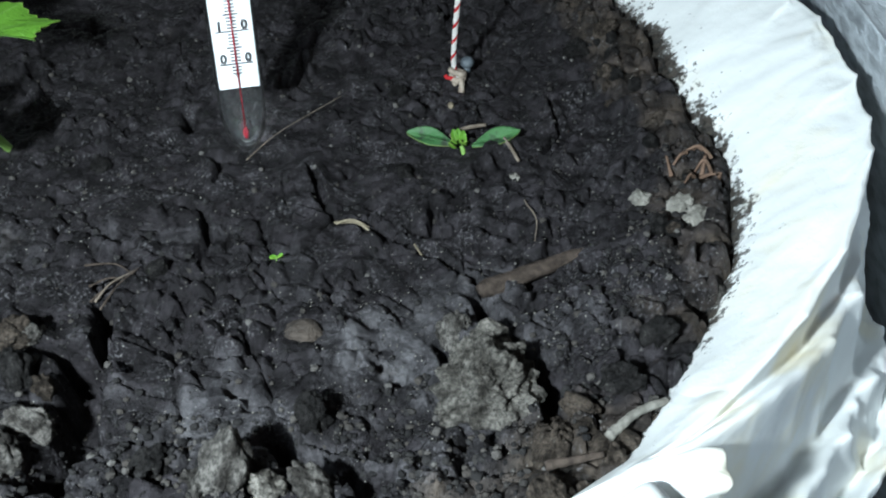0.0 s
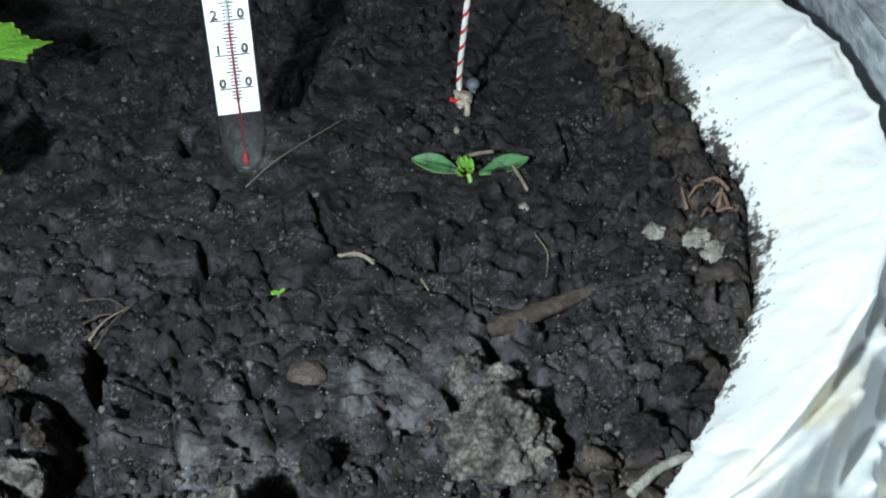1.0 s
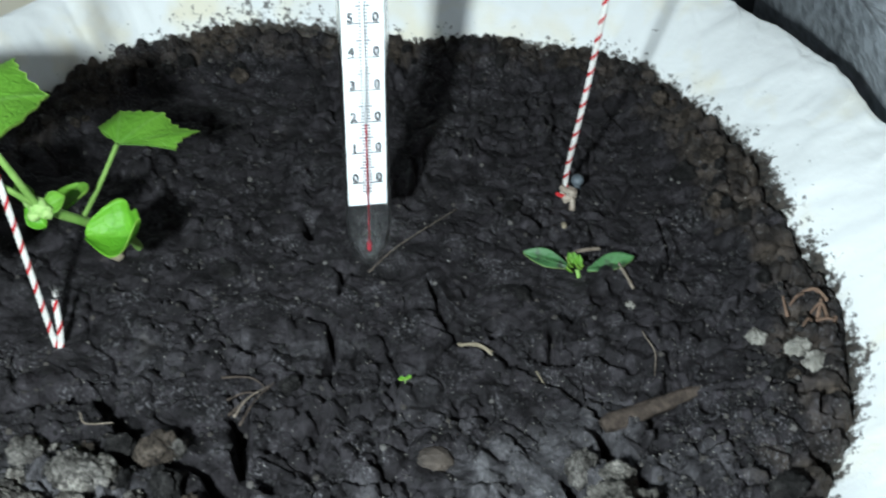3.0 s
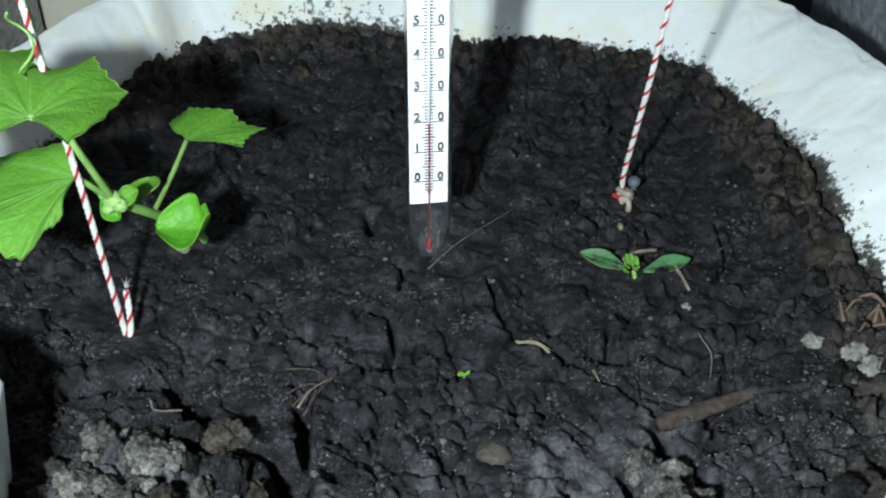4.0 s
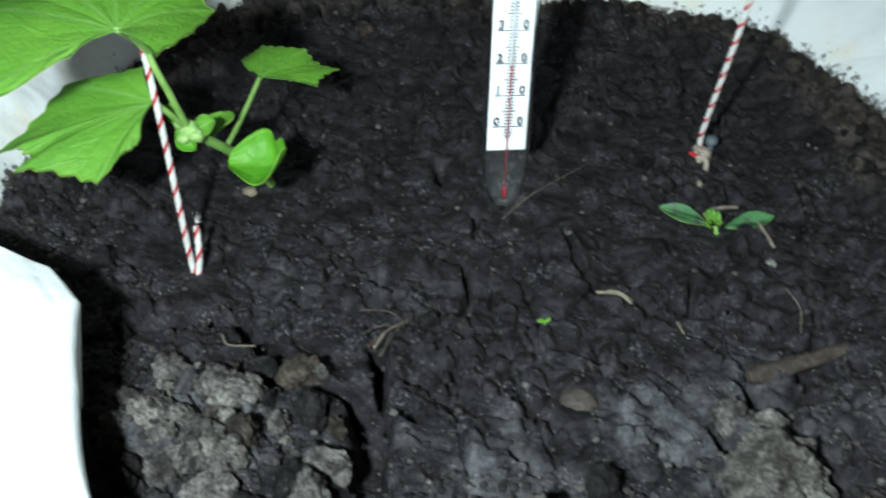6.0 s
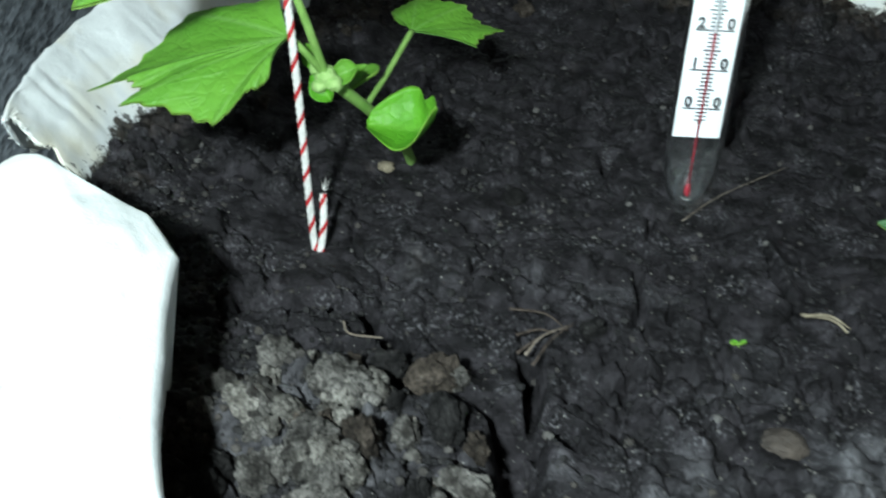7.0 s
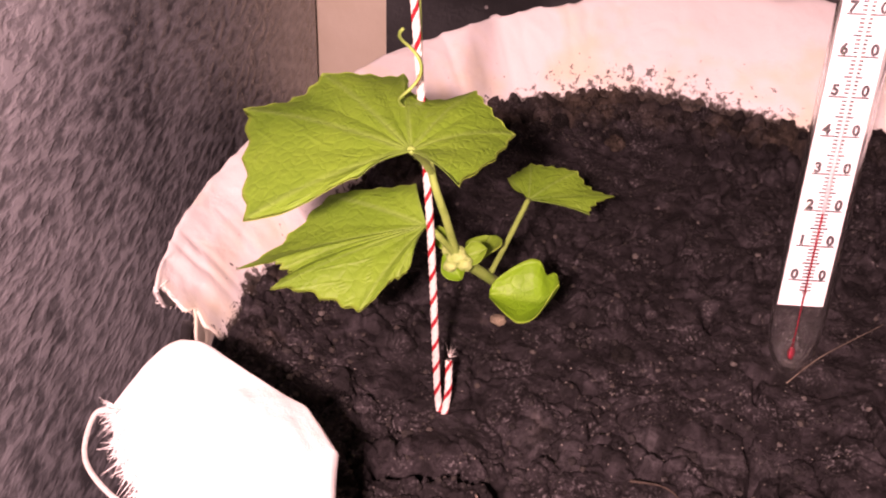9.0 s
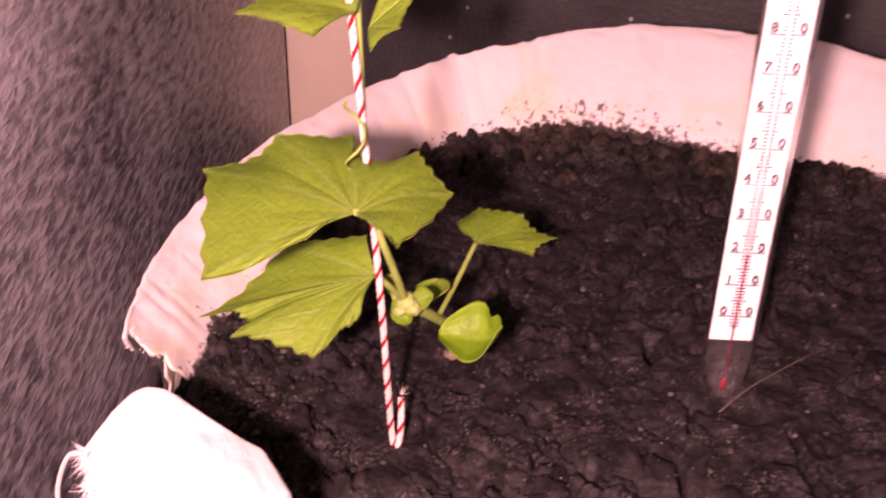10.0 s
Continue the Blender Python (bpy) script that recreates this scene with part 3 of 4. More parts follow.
def cloth():
    root = thing("cloth_liner", (0, 0, 0), "white cloth draped over the pot rim, creased and soiled", "cloth")
    # the long piece: up the inside, over the rim and down outside
    na, ns = 760, 84
    a, s = np.meshgrid(np.linspace(-78, 205, na), np.linspace(0, 1, ns), indexing="ij")
    rs = r_soil(a)
    rr, zr = np.interp((a + 180) % 360 - 180, A_RIM, R_RIM), np.interp((a + 180) % 360 - 180, A_RIM, Z_RIM)
    flare = 0.012 + 0.008 * np.exp(-((a + 48) / 26) ** 2) - 0.009 * smooth(130, 165, a)
    inner = np.clip(s / 0.5, 0, 1)
    outer = np.clip((s - 0.5) / 0.5, 0, 1)
    r = np.where(s < 0.5, (rs - 0.006) + (rr - rs + 0.006) * (0.25 * inner + 0.75 * np.sin(inner * math.pi / 2 * 0.98) ** 1.6), rr + flare * outer ** 1.5)
    z = np.where(s < 0.5, -0.016 + (zr + 0.016) * np.sin(inner * math.pi / 2) ** 0.9, zr - 0.068 * np.sin(outer * math.pi / 2) ** 1.12)
    amp = (0.0034 * smooth(0.14, 0.36, s) * (1 - 0.6 * np.exp(-((s - 0.5) / 0.07) ** 2)) + 0.005 * smooth(0.55, 1.0, s)) * (1 - 0.55 * np.exp(-((a + 50) / 22) ** 2)) + 0.0008 * smooth(140, 170, a) * smooth(0.1, 0.4, s)
    amp = amp * (1 - smooth(128, 160, a) * (0.35 + 0.45 * smooth(0.34, 0.50, s)))
    f = (1.25 + 1.2 * np.exp(-((a - 18) / 32) ** 2) * (1 - smooth(0.32, 0.46, s))) * fold_field(a - 28 * s, s * 2.2, amp) + (0.35 + 0.50 * smooth(95, 150, a)) * fold_field(a * 2.8 + 40, s * 1.0, amp)
    r = r + f * 0.75
    z = z + f * 0.55 + 0.0022 * (fbm(a * 0.16, s * 9, 31, 3) - 0.5)
    # long slack pleats along the near part of the rim
    slack = np.exp(-((a + 52) / 24) ** 2) * smooth(0.35, 0.6, s)
    turn = 2 * math.pi * (s * 5.2 - a * 0.022 + 0.5 * value_noise(a * 0.05, s * 2, 77))
    pleat = np.sin(turn + 0.7 * np.sin(turn))
    z += slack * 0.0080 * pleat
    r += slack * 0.0030 * pleat
    # a torn end at the gap
    a = a - smooth(196, 205, a) * 1.8 * (value_noise(s * 26, s * 0, 4) - 0.3) + smooth(174, 205, a) * (-5 * np.clip(0.5 - s, 0, 0.4) - 14 * smooth(0.51, 0.68, s))
    edge_h = z - 0.008
    smear = 1.0 - 0.92 * smooth(-0.003, 0.008, edge_h) - 0.3 * smooth(0.008, 0.02, edge_h) + 0.35 * (value_noise(a * 0.12, s * 2, 51) - 0.5)
    smear = smear + 0.66 * np.exp(-((a - 114) / 16) ** 2) * (1 - smooth(0.016, 0.034, z))
    smear = smear + 0.42 * np.exp(-((a - 12) / 9) ** 2) * (1 - smooth(0.009, 0.019, z))
    smear = smear - 3.0 * smooth(0.47, 0.53, s)
    me, p = sheet("liner", a, r, z, smear, CLOTH)
    liner = part("liner", me, root, "creased white cloth with soil smeared along the soil line")
    end = np.gradient(p, axis=0)[-1][22:60]
    fringe(p[-1][22:60], end / (np.linalg.norm(end, axis=1)[:, None] + 1e-9), 3, 0.0011, liner, 160)
    # the gathered end of the long piece, tucked in beside the soil
    u, v = np.meshgrid(np.linspace(0, 1, 60), np.linspace(0, 2 * math.pi, 72), indexing="ij")
    mid = spline([(0.0475, 0.1225, 0.021), (0.042, 0.1215, 0.023), (0.033, 0.1180, 0.022), (0.024, 0.1105, 0.016), (0.014, 0.098, 0.005)], 60)
    mid = np.stack([np.interp(u[:, 0], np.linspace(0, 1, len(mid)), mid[:, i]) for i in range(3)], 1)
    tan, n1, n2 = frames_along(mid)
    fat = 0.0056 * np.clip(u * 9, 0, 1) ** 0.5 * (0.85 + 0.3 * u) * (1 + 0.16 * np.sin(5 * v + 9 * u) + 0.45 * (fbm(v * 1.1 * np.sin(v / 2), u * 3, 63, 3) - 0.5))
    q = mid[:, None, :] + n1[:, None, :] * (fat * np.cos(v))[..., None] + n2[:, None, :] * (fat * np.sin(v))[..., None]
    faces = [(i * 72 + j, i * 72 + j + 1, (i + 1) * 72 + j + 1, (i + 1) * 72 + j) for i in range(59) for j in range(71)]
    me = mesh_of("gathered_end", q.reshape(-1, 3), faces, CLOTH)
    floats(me, "smear", np.full(60 * 72, -0.3))
    part("gathered_end", me, root, "gathered end of the white cloth")
    # the flap over the near rim, with its own torn hem
    na, ns = 420, 90
    u, s = np.meshgrid(np.linspace(0, 1, na), np.linspace(0, 1, ns), indexing="ij")
    a = (227 - 13 * smooth(0.2, 0.75, s)) * (1 - u) + (302 - 4 * s) * u
    ri = np.interp(a, [214, 228, 233, 241, 250, 262, 285, 300], [0.135, 0.134, 0.136, 0.152, 0.173, 0.189, 0.192, 0.184])
    r = ri + 0.013 - 0.007 * np.sin(np.clip(s / 0.3, 0, 1) * math.pi / 2) + (0.034 + 0.008 * smooth(0.2, 0.6, u)) * np.clip((s - 0.25) / 0.75, 0, 1) ** 1.05
    z = -0.012 + 0.0435 * np.sin(np.clip(s / 0.3, 0, 1) * math.pi / 2) ** 0.8 + 0.0055 * np.sin(np.clip((s - 0.25) / 0.45, 0, 1) * math.pi / 2) - 0.017 * np.clip((s - 0.55) / 0.45, 0, 1) ** 1.5
    ends = (1 - smooth(0, 0.022, u)) ** 2 + (1 - smooth(0, 0.06, 1 - u)) ** 2
    z = z - 0.030 * (1 - smooth(0.12, 0.30, s)) * (1 - smooth(0.0, 0.05, u))
    z = z - 0.020 * ends - 0.008 * smooth(245, 262, a) * (1 - smooth(280, 296, a))
    f = fold_field(a * 0.5 + 11, s * 1.5, 0.0022)
    z = z + f * 0.6 * smooth(0.05, 0.3, s) + 0.0014 * (fbm(a * 0.12, s * 6, 37, 3) - 0.5)
    r = r + 0.4 * f + 0.0018 * (value_noise(a * 1.6, s * 0, 12) - 0.5) * smooth(0.9, 1, s)
    me, p = sheet("flap", a, r, z, np.full_like(s, -0.6), CLOTH)
    flap = part("flap", me, root, "folded white cloth flap with a frayed hem")
    out = np.gradient(p, axis=1)[:, -1]
    out = out / (np.linalg.norm(out, axis=1)[:, None] + 1e-9)
    fringe(p[:130, -1], out[:130], 8, 0.0032, flap, 1500)
    loop = spline([p[12, -1], p[14, -1] + np.array([-0.006, 0.001, -0.002]), p[34, -1] + np.array([-0.009, -0.001, -0.004]), p[58, -1] + np.array([-0.006, 0, -0.003]), p[66, -1]], 12)
    me = tube("thread_loop", loop, 0.0006, STRING_WHITE, 8)
    part("thread_loop", me, flap, "loose white thread loop")


pot()
cloth()


# ---- thermometer ----
def thermometer():
    root = thing("thermometer", (-0.0549, 0.2690, -0.0015), "glass thermometer with white scale card standing in soil", "thermometer")
    root.matrix_basis = Matrix.Translation((-0.0562, 0.2683, 0.0)) @ Matrix.Rotation(-math.atan(0.059), 4, "X") @ Matrix.Rotation(radians(13), 4, "Z")
    # outer and inner wall of the tube, closed below with a rounded end
    prof = [(0.0004, 0.0), (0.0022, 0.0008), (0.0040, 0.0030), (0.0058, 0.0068), (0.0066, 0.0120), (0.0068, 0.0200), (0.0068, 0.150), (0.0048, 0.155), (0.0004, 0.156),
            (0.0004, 0.1550), (0.0041, 0.1540), (0.0061, 0.149), (0.0061, 0.0200), (0.0059, 0.0124), (0.0050, 0.0076), (0.0035, 0.0040), (0.0016, 0.0016), (0.0004, 0.0013)]
    seg, n = 48, len(prof)
    verts = [(r * math.cos(2 * math.pi * k / seg), r * math.sin(2 * math.pi * k / seg), z) for k in range(seg) for r, z in prof]
    faces = [(k * n + i, ((k + 1) % seg) * n + i, ((k + 1) % seg) * n + (i + 1) % n, k * n + (i + 1) % n) for k in range(seg) for i in range(n)]
    me = mesh_of("glass_tube", verts, faces, GLASS)
    bm = bmesh.new()
    bm.from_mesh(me)
    bmesh.ops.recalc_face_normals(bm, faces=bm.faces)
    bm.to_mesh(me)
    bm.free()
    tube_ob = part("glass_tube", me, root, "clear glass tube with a rounded end")
    tube_ob.visible_shadow = False
    card = part("scale_card", box_mesh("scale_card", (-0.0057, -0.0004, 0.0203), (0.0057, 0.0004, 0.147), CARD), root, "white scale card with black numbers")
    zero, ten = 0.0277, 0.0096
    for i in range(-3, 112):
        w0, w1, t = (-0.0046, 0.0046, 0.00019) if i % 10 == 0 else (-0.0021, 0.0021, 0.00022) if i % 5 == 0 else (-0.0014, 0.0014, 0.00020)
        z = zero + i * ten / 10
        part("scale_mark", box_mesh("scale_mark", (w0, -0.00056, z - t), (w1, -0.00042, z + t), INK), card)
    for i in range(0, 12):
        text = str(i * 10) if i else "00"
        for ch, x in ((text[:-1], -0.0034), (text[-1], 0.0034)):
            cu = bpy.data.curves.new("scale_number", "FONT")
            cu.body, cu.size, cu.align_x, cu.extrude, cu.offset = ch, 0.0035, "CENTER", 0.00003, 0.0
            cu.bevel_depth, cu.bevel_resolution = 0.00018, 1
            cu.materials.append(INK)
            ob = part("scale_number", cu, card)
            ob.matrix_basis = Matrix.Translation((x, -0.00054, zero + i * ten + 0.0005)) @ Matrix.Rotation(radians(90), 4, "X")
    ring = np.linspace(0, 2 * math.pi, 17)
    part("degree_mark", tube("degree_mark", np.stack([0.0005 * np.cos(ring), np.full(17, -0.0006), zero - 0.0034 + 0.0005 * np.sin(ring)], 1), 0.00012, INK, 6), card)
    part("capillary", tube("capillary", [(0, -0.0009, 0.006), (0, -0.0009, 0.030), (0, -0.0009, 0.0464)], 0.00026, SPIRIT, 10), root, "thin red spirit column")
    part("empty_capillary", tube("empty_capillary", [(0, -0.0009, 0.0466), (0, -0.0009, 0.09), (0, -0.0009, 0.1440)], 0.0004, CARD, 10), root)
    part("bulb_glass", lump_mesh("bulb_glass", (0.0021, 0.0021, 0.0042), GLASS, 1, 0.0, 4), root, "clear glass bulb", pose(0, -0.0009, 0.0076)).visible_shadow = False
    part("bulb", lump_mesh("bulb", (0.0006, 0.0006, 0.0018), SPIRIT, 1, 0.02, 3), root, "red spirit bulb", pose(0, -0.0009, 0.0068))
    return root


thermometer()


# ---- twines ----
def twine(root, way, radius=0.00080, turns_per=0.0068, phase=0.0, dirty=False):
    """Three white strands and one red one, twisted round a way."""
    step = np.linalg.norm(np.diff(way, axis=0), axis=1)
    run = np.concatenate([[0], np.cumsum(step)])
    n = max(8, int(run[-1] / 0.00045))
    at = np.linspace(0, run[-1], n)
    path = np.stack([np.interp(at, run, way[:, i]) for i in range(3)], 1)
    tan, n1, n2 = frames_along(path)
    for k in range(4):
        ang = 2 * math.pi * (at / turns_per) + k * math.pi / 2 + phase
        off = n1 * np.cos(ang)[:, None] + n2 * np.sin(ang)[:, None]
        material = STRING_RED if k == 0 else DIRTY if dirty else STRING_WHITE
        part("strand", tube("strand", path + off * radius * 0.52, radius * 0.62, material, 7, 0.12, k), root, "red strand" if k == 0 else "")


def tuft(root, at, up, seed, n=26, length=0.003):
    rng = np.random.RandomState(seed)
    verts, faces = [], []
    for i in range(n):
        d = np.array(up) + rng.normal(0, 0.45, 3)
        d /= np.linalg.norm(d)
        s = np.cross(d, rng.normal(0, 1, 3))
        s *= 0.00012 / np.linalg.norm(s)
        e = np.array(at) + d * length * (0.4 + rng.rand())
        b = len(verts)
        verts += [np.array(at) + s, np.array(at) - s, np.array(at) + np.cross(d, s), e]
        faces += [(b, b + 1, b + 3), (b + 1, b + 2, b + 3), (b + 2, b, b + 3)]
    part("frayed_end", mesh_of("frayed_end", verts, faces, STRING_WHITE), root, "frayed twine end")


def twines():
    base = np.array((-0.1382, 0.2268, -0.001))
    one = thing("twine", (0, 0, 0), "red and white twisted twine rising beside the cucumber seedling", "twine", "support twines")
    twine(one, spline([base + (0.0006, -0.0015, -0.002), base + (-0.0012, 0.0003, 0.008), (-0.1412, 0.2250, 0.050), (-0.1455, 0.2256, 0.100), (-0.1500, 0.2265, 0.150), (-0.1580, 0.2285, 0.24)], 40))
    twine(one, spline([base + (0.0010, -0.0015, -0.002), base + (0.0016, 0.0004, 0.006), base + (0.0009, 0.0030, 0.0135)], 20), 0.00082, phase=1.0)
    tuft(one, base + (0.0010, 0.0030, 0.0145), (0.25, 0.3, 1), 4)
    two = thing("twine", (0, 0, 0), "red and white twine tied to a peg in the soil", "twine", "support twines")
    b = np.array((0.0060, 0.3060, 0.0020))
    twine(two, spline([b, b + (-0.0012, 0.0, 0.008), b + (0.0014, -0.0155, 0.05), b + (0.0036, -0.033, 0.10), b + (0.0080, -0.066, 0.20)], 40), 0.00080)
    # the knot: three turns of soiled twine and two short ends
    rings = []
    for k, (r, z, lean) in enumerate(((0.0019, 0.0002, 0.3), (0.0021, 0.0018, -0.4), (0.0017, -0.0014, 0.9))):
        t = np.linspace(0, 2 * math.pi * 0.97, 40)
        ring = np.stack([r * np.cos(t), r * np.sin(t) * 0.8, z + lean * r * np.sin(t + k)], 1) + b
        part("knot_turn", tube("knot_turn", ring, 0.0010, DIRTY, 8, 0.25, k), two, "soiled knot turn")
    part("knot_end", tube("knot_end", spline([b + (0.001, -0.001, 0.0), b + (0.0012, -0.0035, -0.001), b + (0.0008, -0.0058, -0.0028)], 8), 0.0010, DIRTY, 8, 0.3), two, "soiled knot end")
    part("knot_end", tube("knot_end", spline([b + (-0.001, -0.001, 0.0), b + (-0.0032, -0.0012, 0.0006), b + (-0.0040, -0.001, 0.0014)], 8), 0.0007, STRING_RED, 8, 0.2), two, "red knot end")
    peg = thing("peg", (0.0092, 0.3135, 0), "small blue-grey metal peg head behind the knot", "peg")
    peg.location = (0.0092, 0.3120, ground(0.0092, 0.312))
    part("head", lump_mesh("head", (0.0022, 0.0022, 0.0019), PEG, 3, 0.08, 3), peg, m=pose(0, 0, 0.0042))
    part("shaft", tube("shaft", [(0, 0, -0.012), (0, 0, 0), (0, 0, 0.0038)], 0.0011, PEG, 10), peg)


twines()


# ---- plants ----
def leaf_mesh(name, attach, tips, material, dips=0.74, teeth=0.05, arch=0.0, seed=0, rings=26, per=30, thick=0.0003):
    """A lobed, toothed leaf blade: tips are the ends of its lobes, in order round the point where the stalk joins."""
    o = np.array(attach, float)
    t = np.array(tips, float) - o
    rim, lobe, detail = [], [], []
    for i in range(len(t) - 1):
        for w in np.linspace(0, 1, per, endpoint=False):
            p0, p3 = t[max(i - 1, 0)], t[min(i + 2, len(t) - 1)]
            v = 0.5 * (2 * t[i] + (t[i + 1] - p0) * w + (2 * p0 - 5 * t[i] + 4 * t[i + 1] - p3) * w * w + (3 * t[i] - p0 - 3 * t[i + 1] + p3) * w ** 3)
            want = (np.linalg.norm(t[i]) * (1 - w) + np.linalg.norm(t[i + 1]) * w)
            chord = np.linalg.norm(v)
            dip = 1 - (1 - dips) * math.sin(math.pi * w) ** 0.75
            tooth = 1 + teeth * (abs(((w * 4.0) % 1) - 0.5) * 2 - 0.5) * math.sin(math.pi * w) ** 0.4
            rim.append(v / (chord + 1e-9) * (0.35 * min(chord, want * 1.08) + 0.65 * want))
            detail.append(dip * tooth)
            lobe.append(min(w, 1 - w))
    rim.append(t[-1])
    lobe.append(0)
    detail.append(1.0)
    rim, lobe = np.array(rim), np.array(lobe)
    m = len(rim)
    nrm = np.cross(t[0], t[len(t) // 2]) + np.cross(t[len(t) // 2], t[-1])
    nrm /= np.linalg.norm(nrm)
    if nrm[2] < 0:
        nrm = -nrm
    size = np.linalg.norm(t, axis=1).max()
    verts, vein, rimness = [o], [1.0], [0.0]
    for k in range(1, rings + 1):
        f = k / rings
        ang = np.arange(m) / per
        side = np.abs(((ang * 2.2 + f * 3.2 * np.sign(((ang + 0.5) % 1) - 0.5)) % 1) - 0.5) * 2
        main = np.exp(-(lobe * per * f * 0.9) ** 2)
        v = np.maximum(main, 0.6 * np.exp(-((1 - side) / 0.12) ** 2) * (f > 0.15))
        puff = 0.005 * size * np.sin(np.pi * np.clip(lobe * 2.0, 0, 1)) * math.sin(math.pi * min(1, f * 1.05))
        wave = 0.022 * size * f * f * np.sin(ang * 4.1 + seed)
        lift = arch * size * math.sin(math.pi * f * 0.75)
        for j in range(m):
            verts.append(o + rim[j] * f * (1 + (detail[j] - 1) * f ** 2.5) + nrm * (puff[j] + lift + wave[j] - 0.0022 * size * v[j]))
            vein.append(v[j])
            rimness.append(f)
    faces = [(0, 1 + j, 2 + j) for j in range(m - 1)]
    for k in range(rings - 1):
        b = 1 + k * m
        faces += [(b + j, b + m + j, b + m + j + 1, b + j + 1) for j in range(m - 1)]
    n = len(verts)
    verts = np.array(verts)
    low = verts - nrm * thick
    faces = faces + [tuple(n + i for i in f[::-1]) for f in faces]
    edge = [0] + [1 + k * m for k in range(rings)] + [1 + (rings - 1) * m + j for j in range(1, m)] + [1 + k * m + m - 1 for k in range(rings - 2, -1, -1)]
    faces += [(edge[i], edge[(i + 1) % len(edge)], n + edge[(i + 1) % len(edge)], n + edge[i]) for i in range(len(edge))]
    me = mesh_of(name, np.concatenate([verts, low]), faces, material)
    floats(me, "vein", vein + vein)
    floats(me, "rimness", rimness + rimness)
    return me


def oval_leaf(name, attach, along, across, up, length, width, material, cup=0.25, curl=0.0, seed=0, nick=0.0):
    """A smooth oval seed leaf, cupped, with one end curled up and one side drawn in behind it."""
    al, ac, upv = (np.array(v, float) / np.linalg.norm(v) for v in (along, across, up))
    nu, nv = 26, 20
    verts, vein, rimness, faces = [], [], [], []
    for layer in (0, 1):
        for i in range(nu + 1):
            u = i / nu
            w = width * 0.5 * (math.sin(math.pi * min(1, u * 0.97 + 0.03)) ** 0.62) * (0.55 + 0.45 * min(1, u * 2.2)) * (1 - 0.9 * max(0, u - 0.75))
            for j in range(nv + 1):
                v = 2 * j / nv - 1
                z = cup * width * (v * v) * math.sin(math.pi * u) ** 0.5 + curl * length * max(0, u - 0.45) ** 2 * 3.2 + 0.02 * length * math.sin(5 * u + 3 * v + seed)
                p = np.array(attach) + al * length * (u - 0.35 * curl * max(0, u - 0.6)) + ac * w * v * (1 - (nick * math.exp(-((u - 0.76) / 0.13) ** 2) if v > 0 else 0.0)) + upv * (z - layer * 0.0006)
                verts.append(p)
                vein.append(math.exp(-(v * 5) ** 2))
                rimness.append(max(abs(v), u) ** 2)
    n = (nu + 1) * (nv + 1)
    for i in range(nu):
        for j in range(nv):
            q = (i * (nv + 1) + j, (i + 1) * (nv + 1) + j, (i + 1) * (nv + 1) + j + 1, i * (nv + 1) + j + 1)
            faces += [q, tuple(n + k for k in q[::-1])]
    edge = [j for j in range(nv + 1)] + [i * (nv + 1) + nv for i in range(1, nu + 1)] + [nu * (nv + 1) + j for j in range(nv - 1, -1, -1)] + [i * (nv + 1) for i in range(nu - 1, 0, -1)]
    faces += [(edge[i], edge[(i + 1) % len(edge)], n + edge[(i + 1) % len(edge)], n + edge[i]) for i in range(len(edge))]
    me = mesh_of(name, verts, faces, material)
    floats(me, "vein", vein)
    floats(me, "rimness", rimness)
    return me


def hairs(way, radius, seed, count, parent):
    rng = np.random.RandomState(seed)
    verts, faces = [], []
    for i in range(count):
        p = way[rng.randint(0, len(way))]
        d = rng.normal(0, 1, 3)
        d /= np.linalg.norm(d)
        s = np.cross(d, rng.normal(0, 1, 3))
        s *= 0.00004 / np.linalg.norm(s)
        b = len(verts)
        verts += [p + d * radius * 0.8 + s, p + d * radius * 0.8 - s, p + d * radius * 0.8 + np.cross(d, s), p + d * (radius + 0.0007)]
        faces += [(b, b + 1, b + 3), (b + 1, b + 2, b + 3), (b + 2, b, b + 3)]
    part("hairs", mesh_of("hairs", verts, faces, STEM), parent, "fine pale hairs")


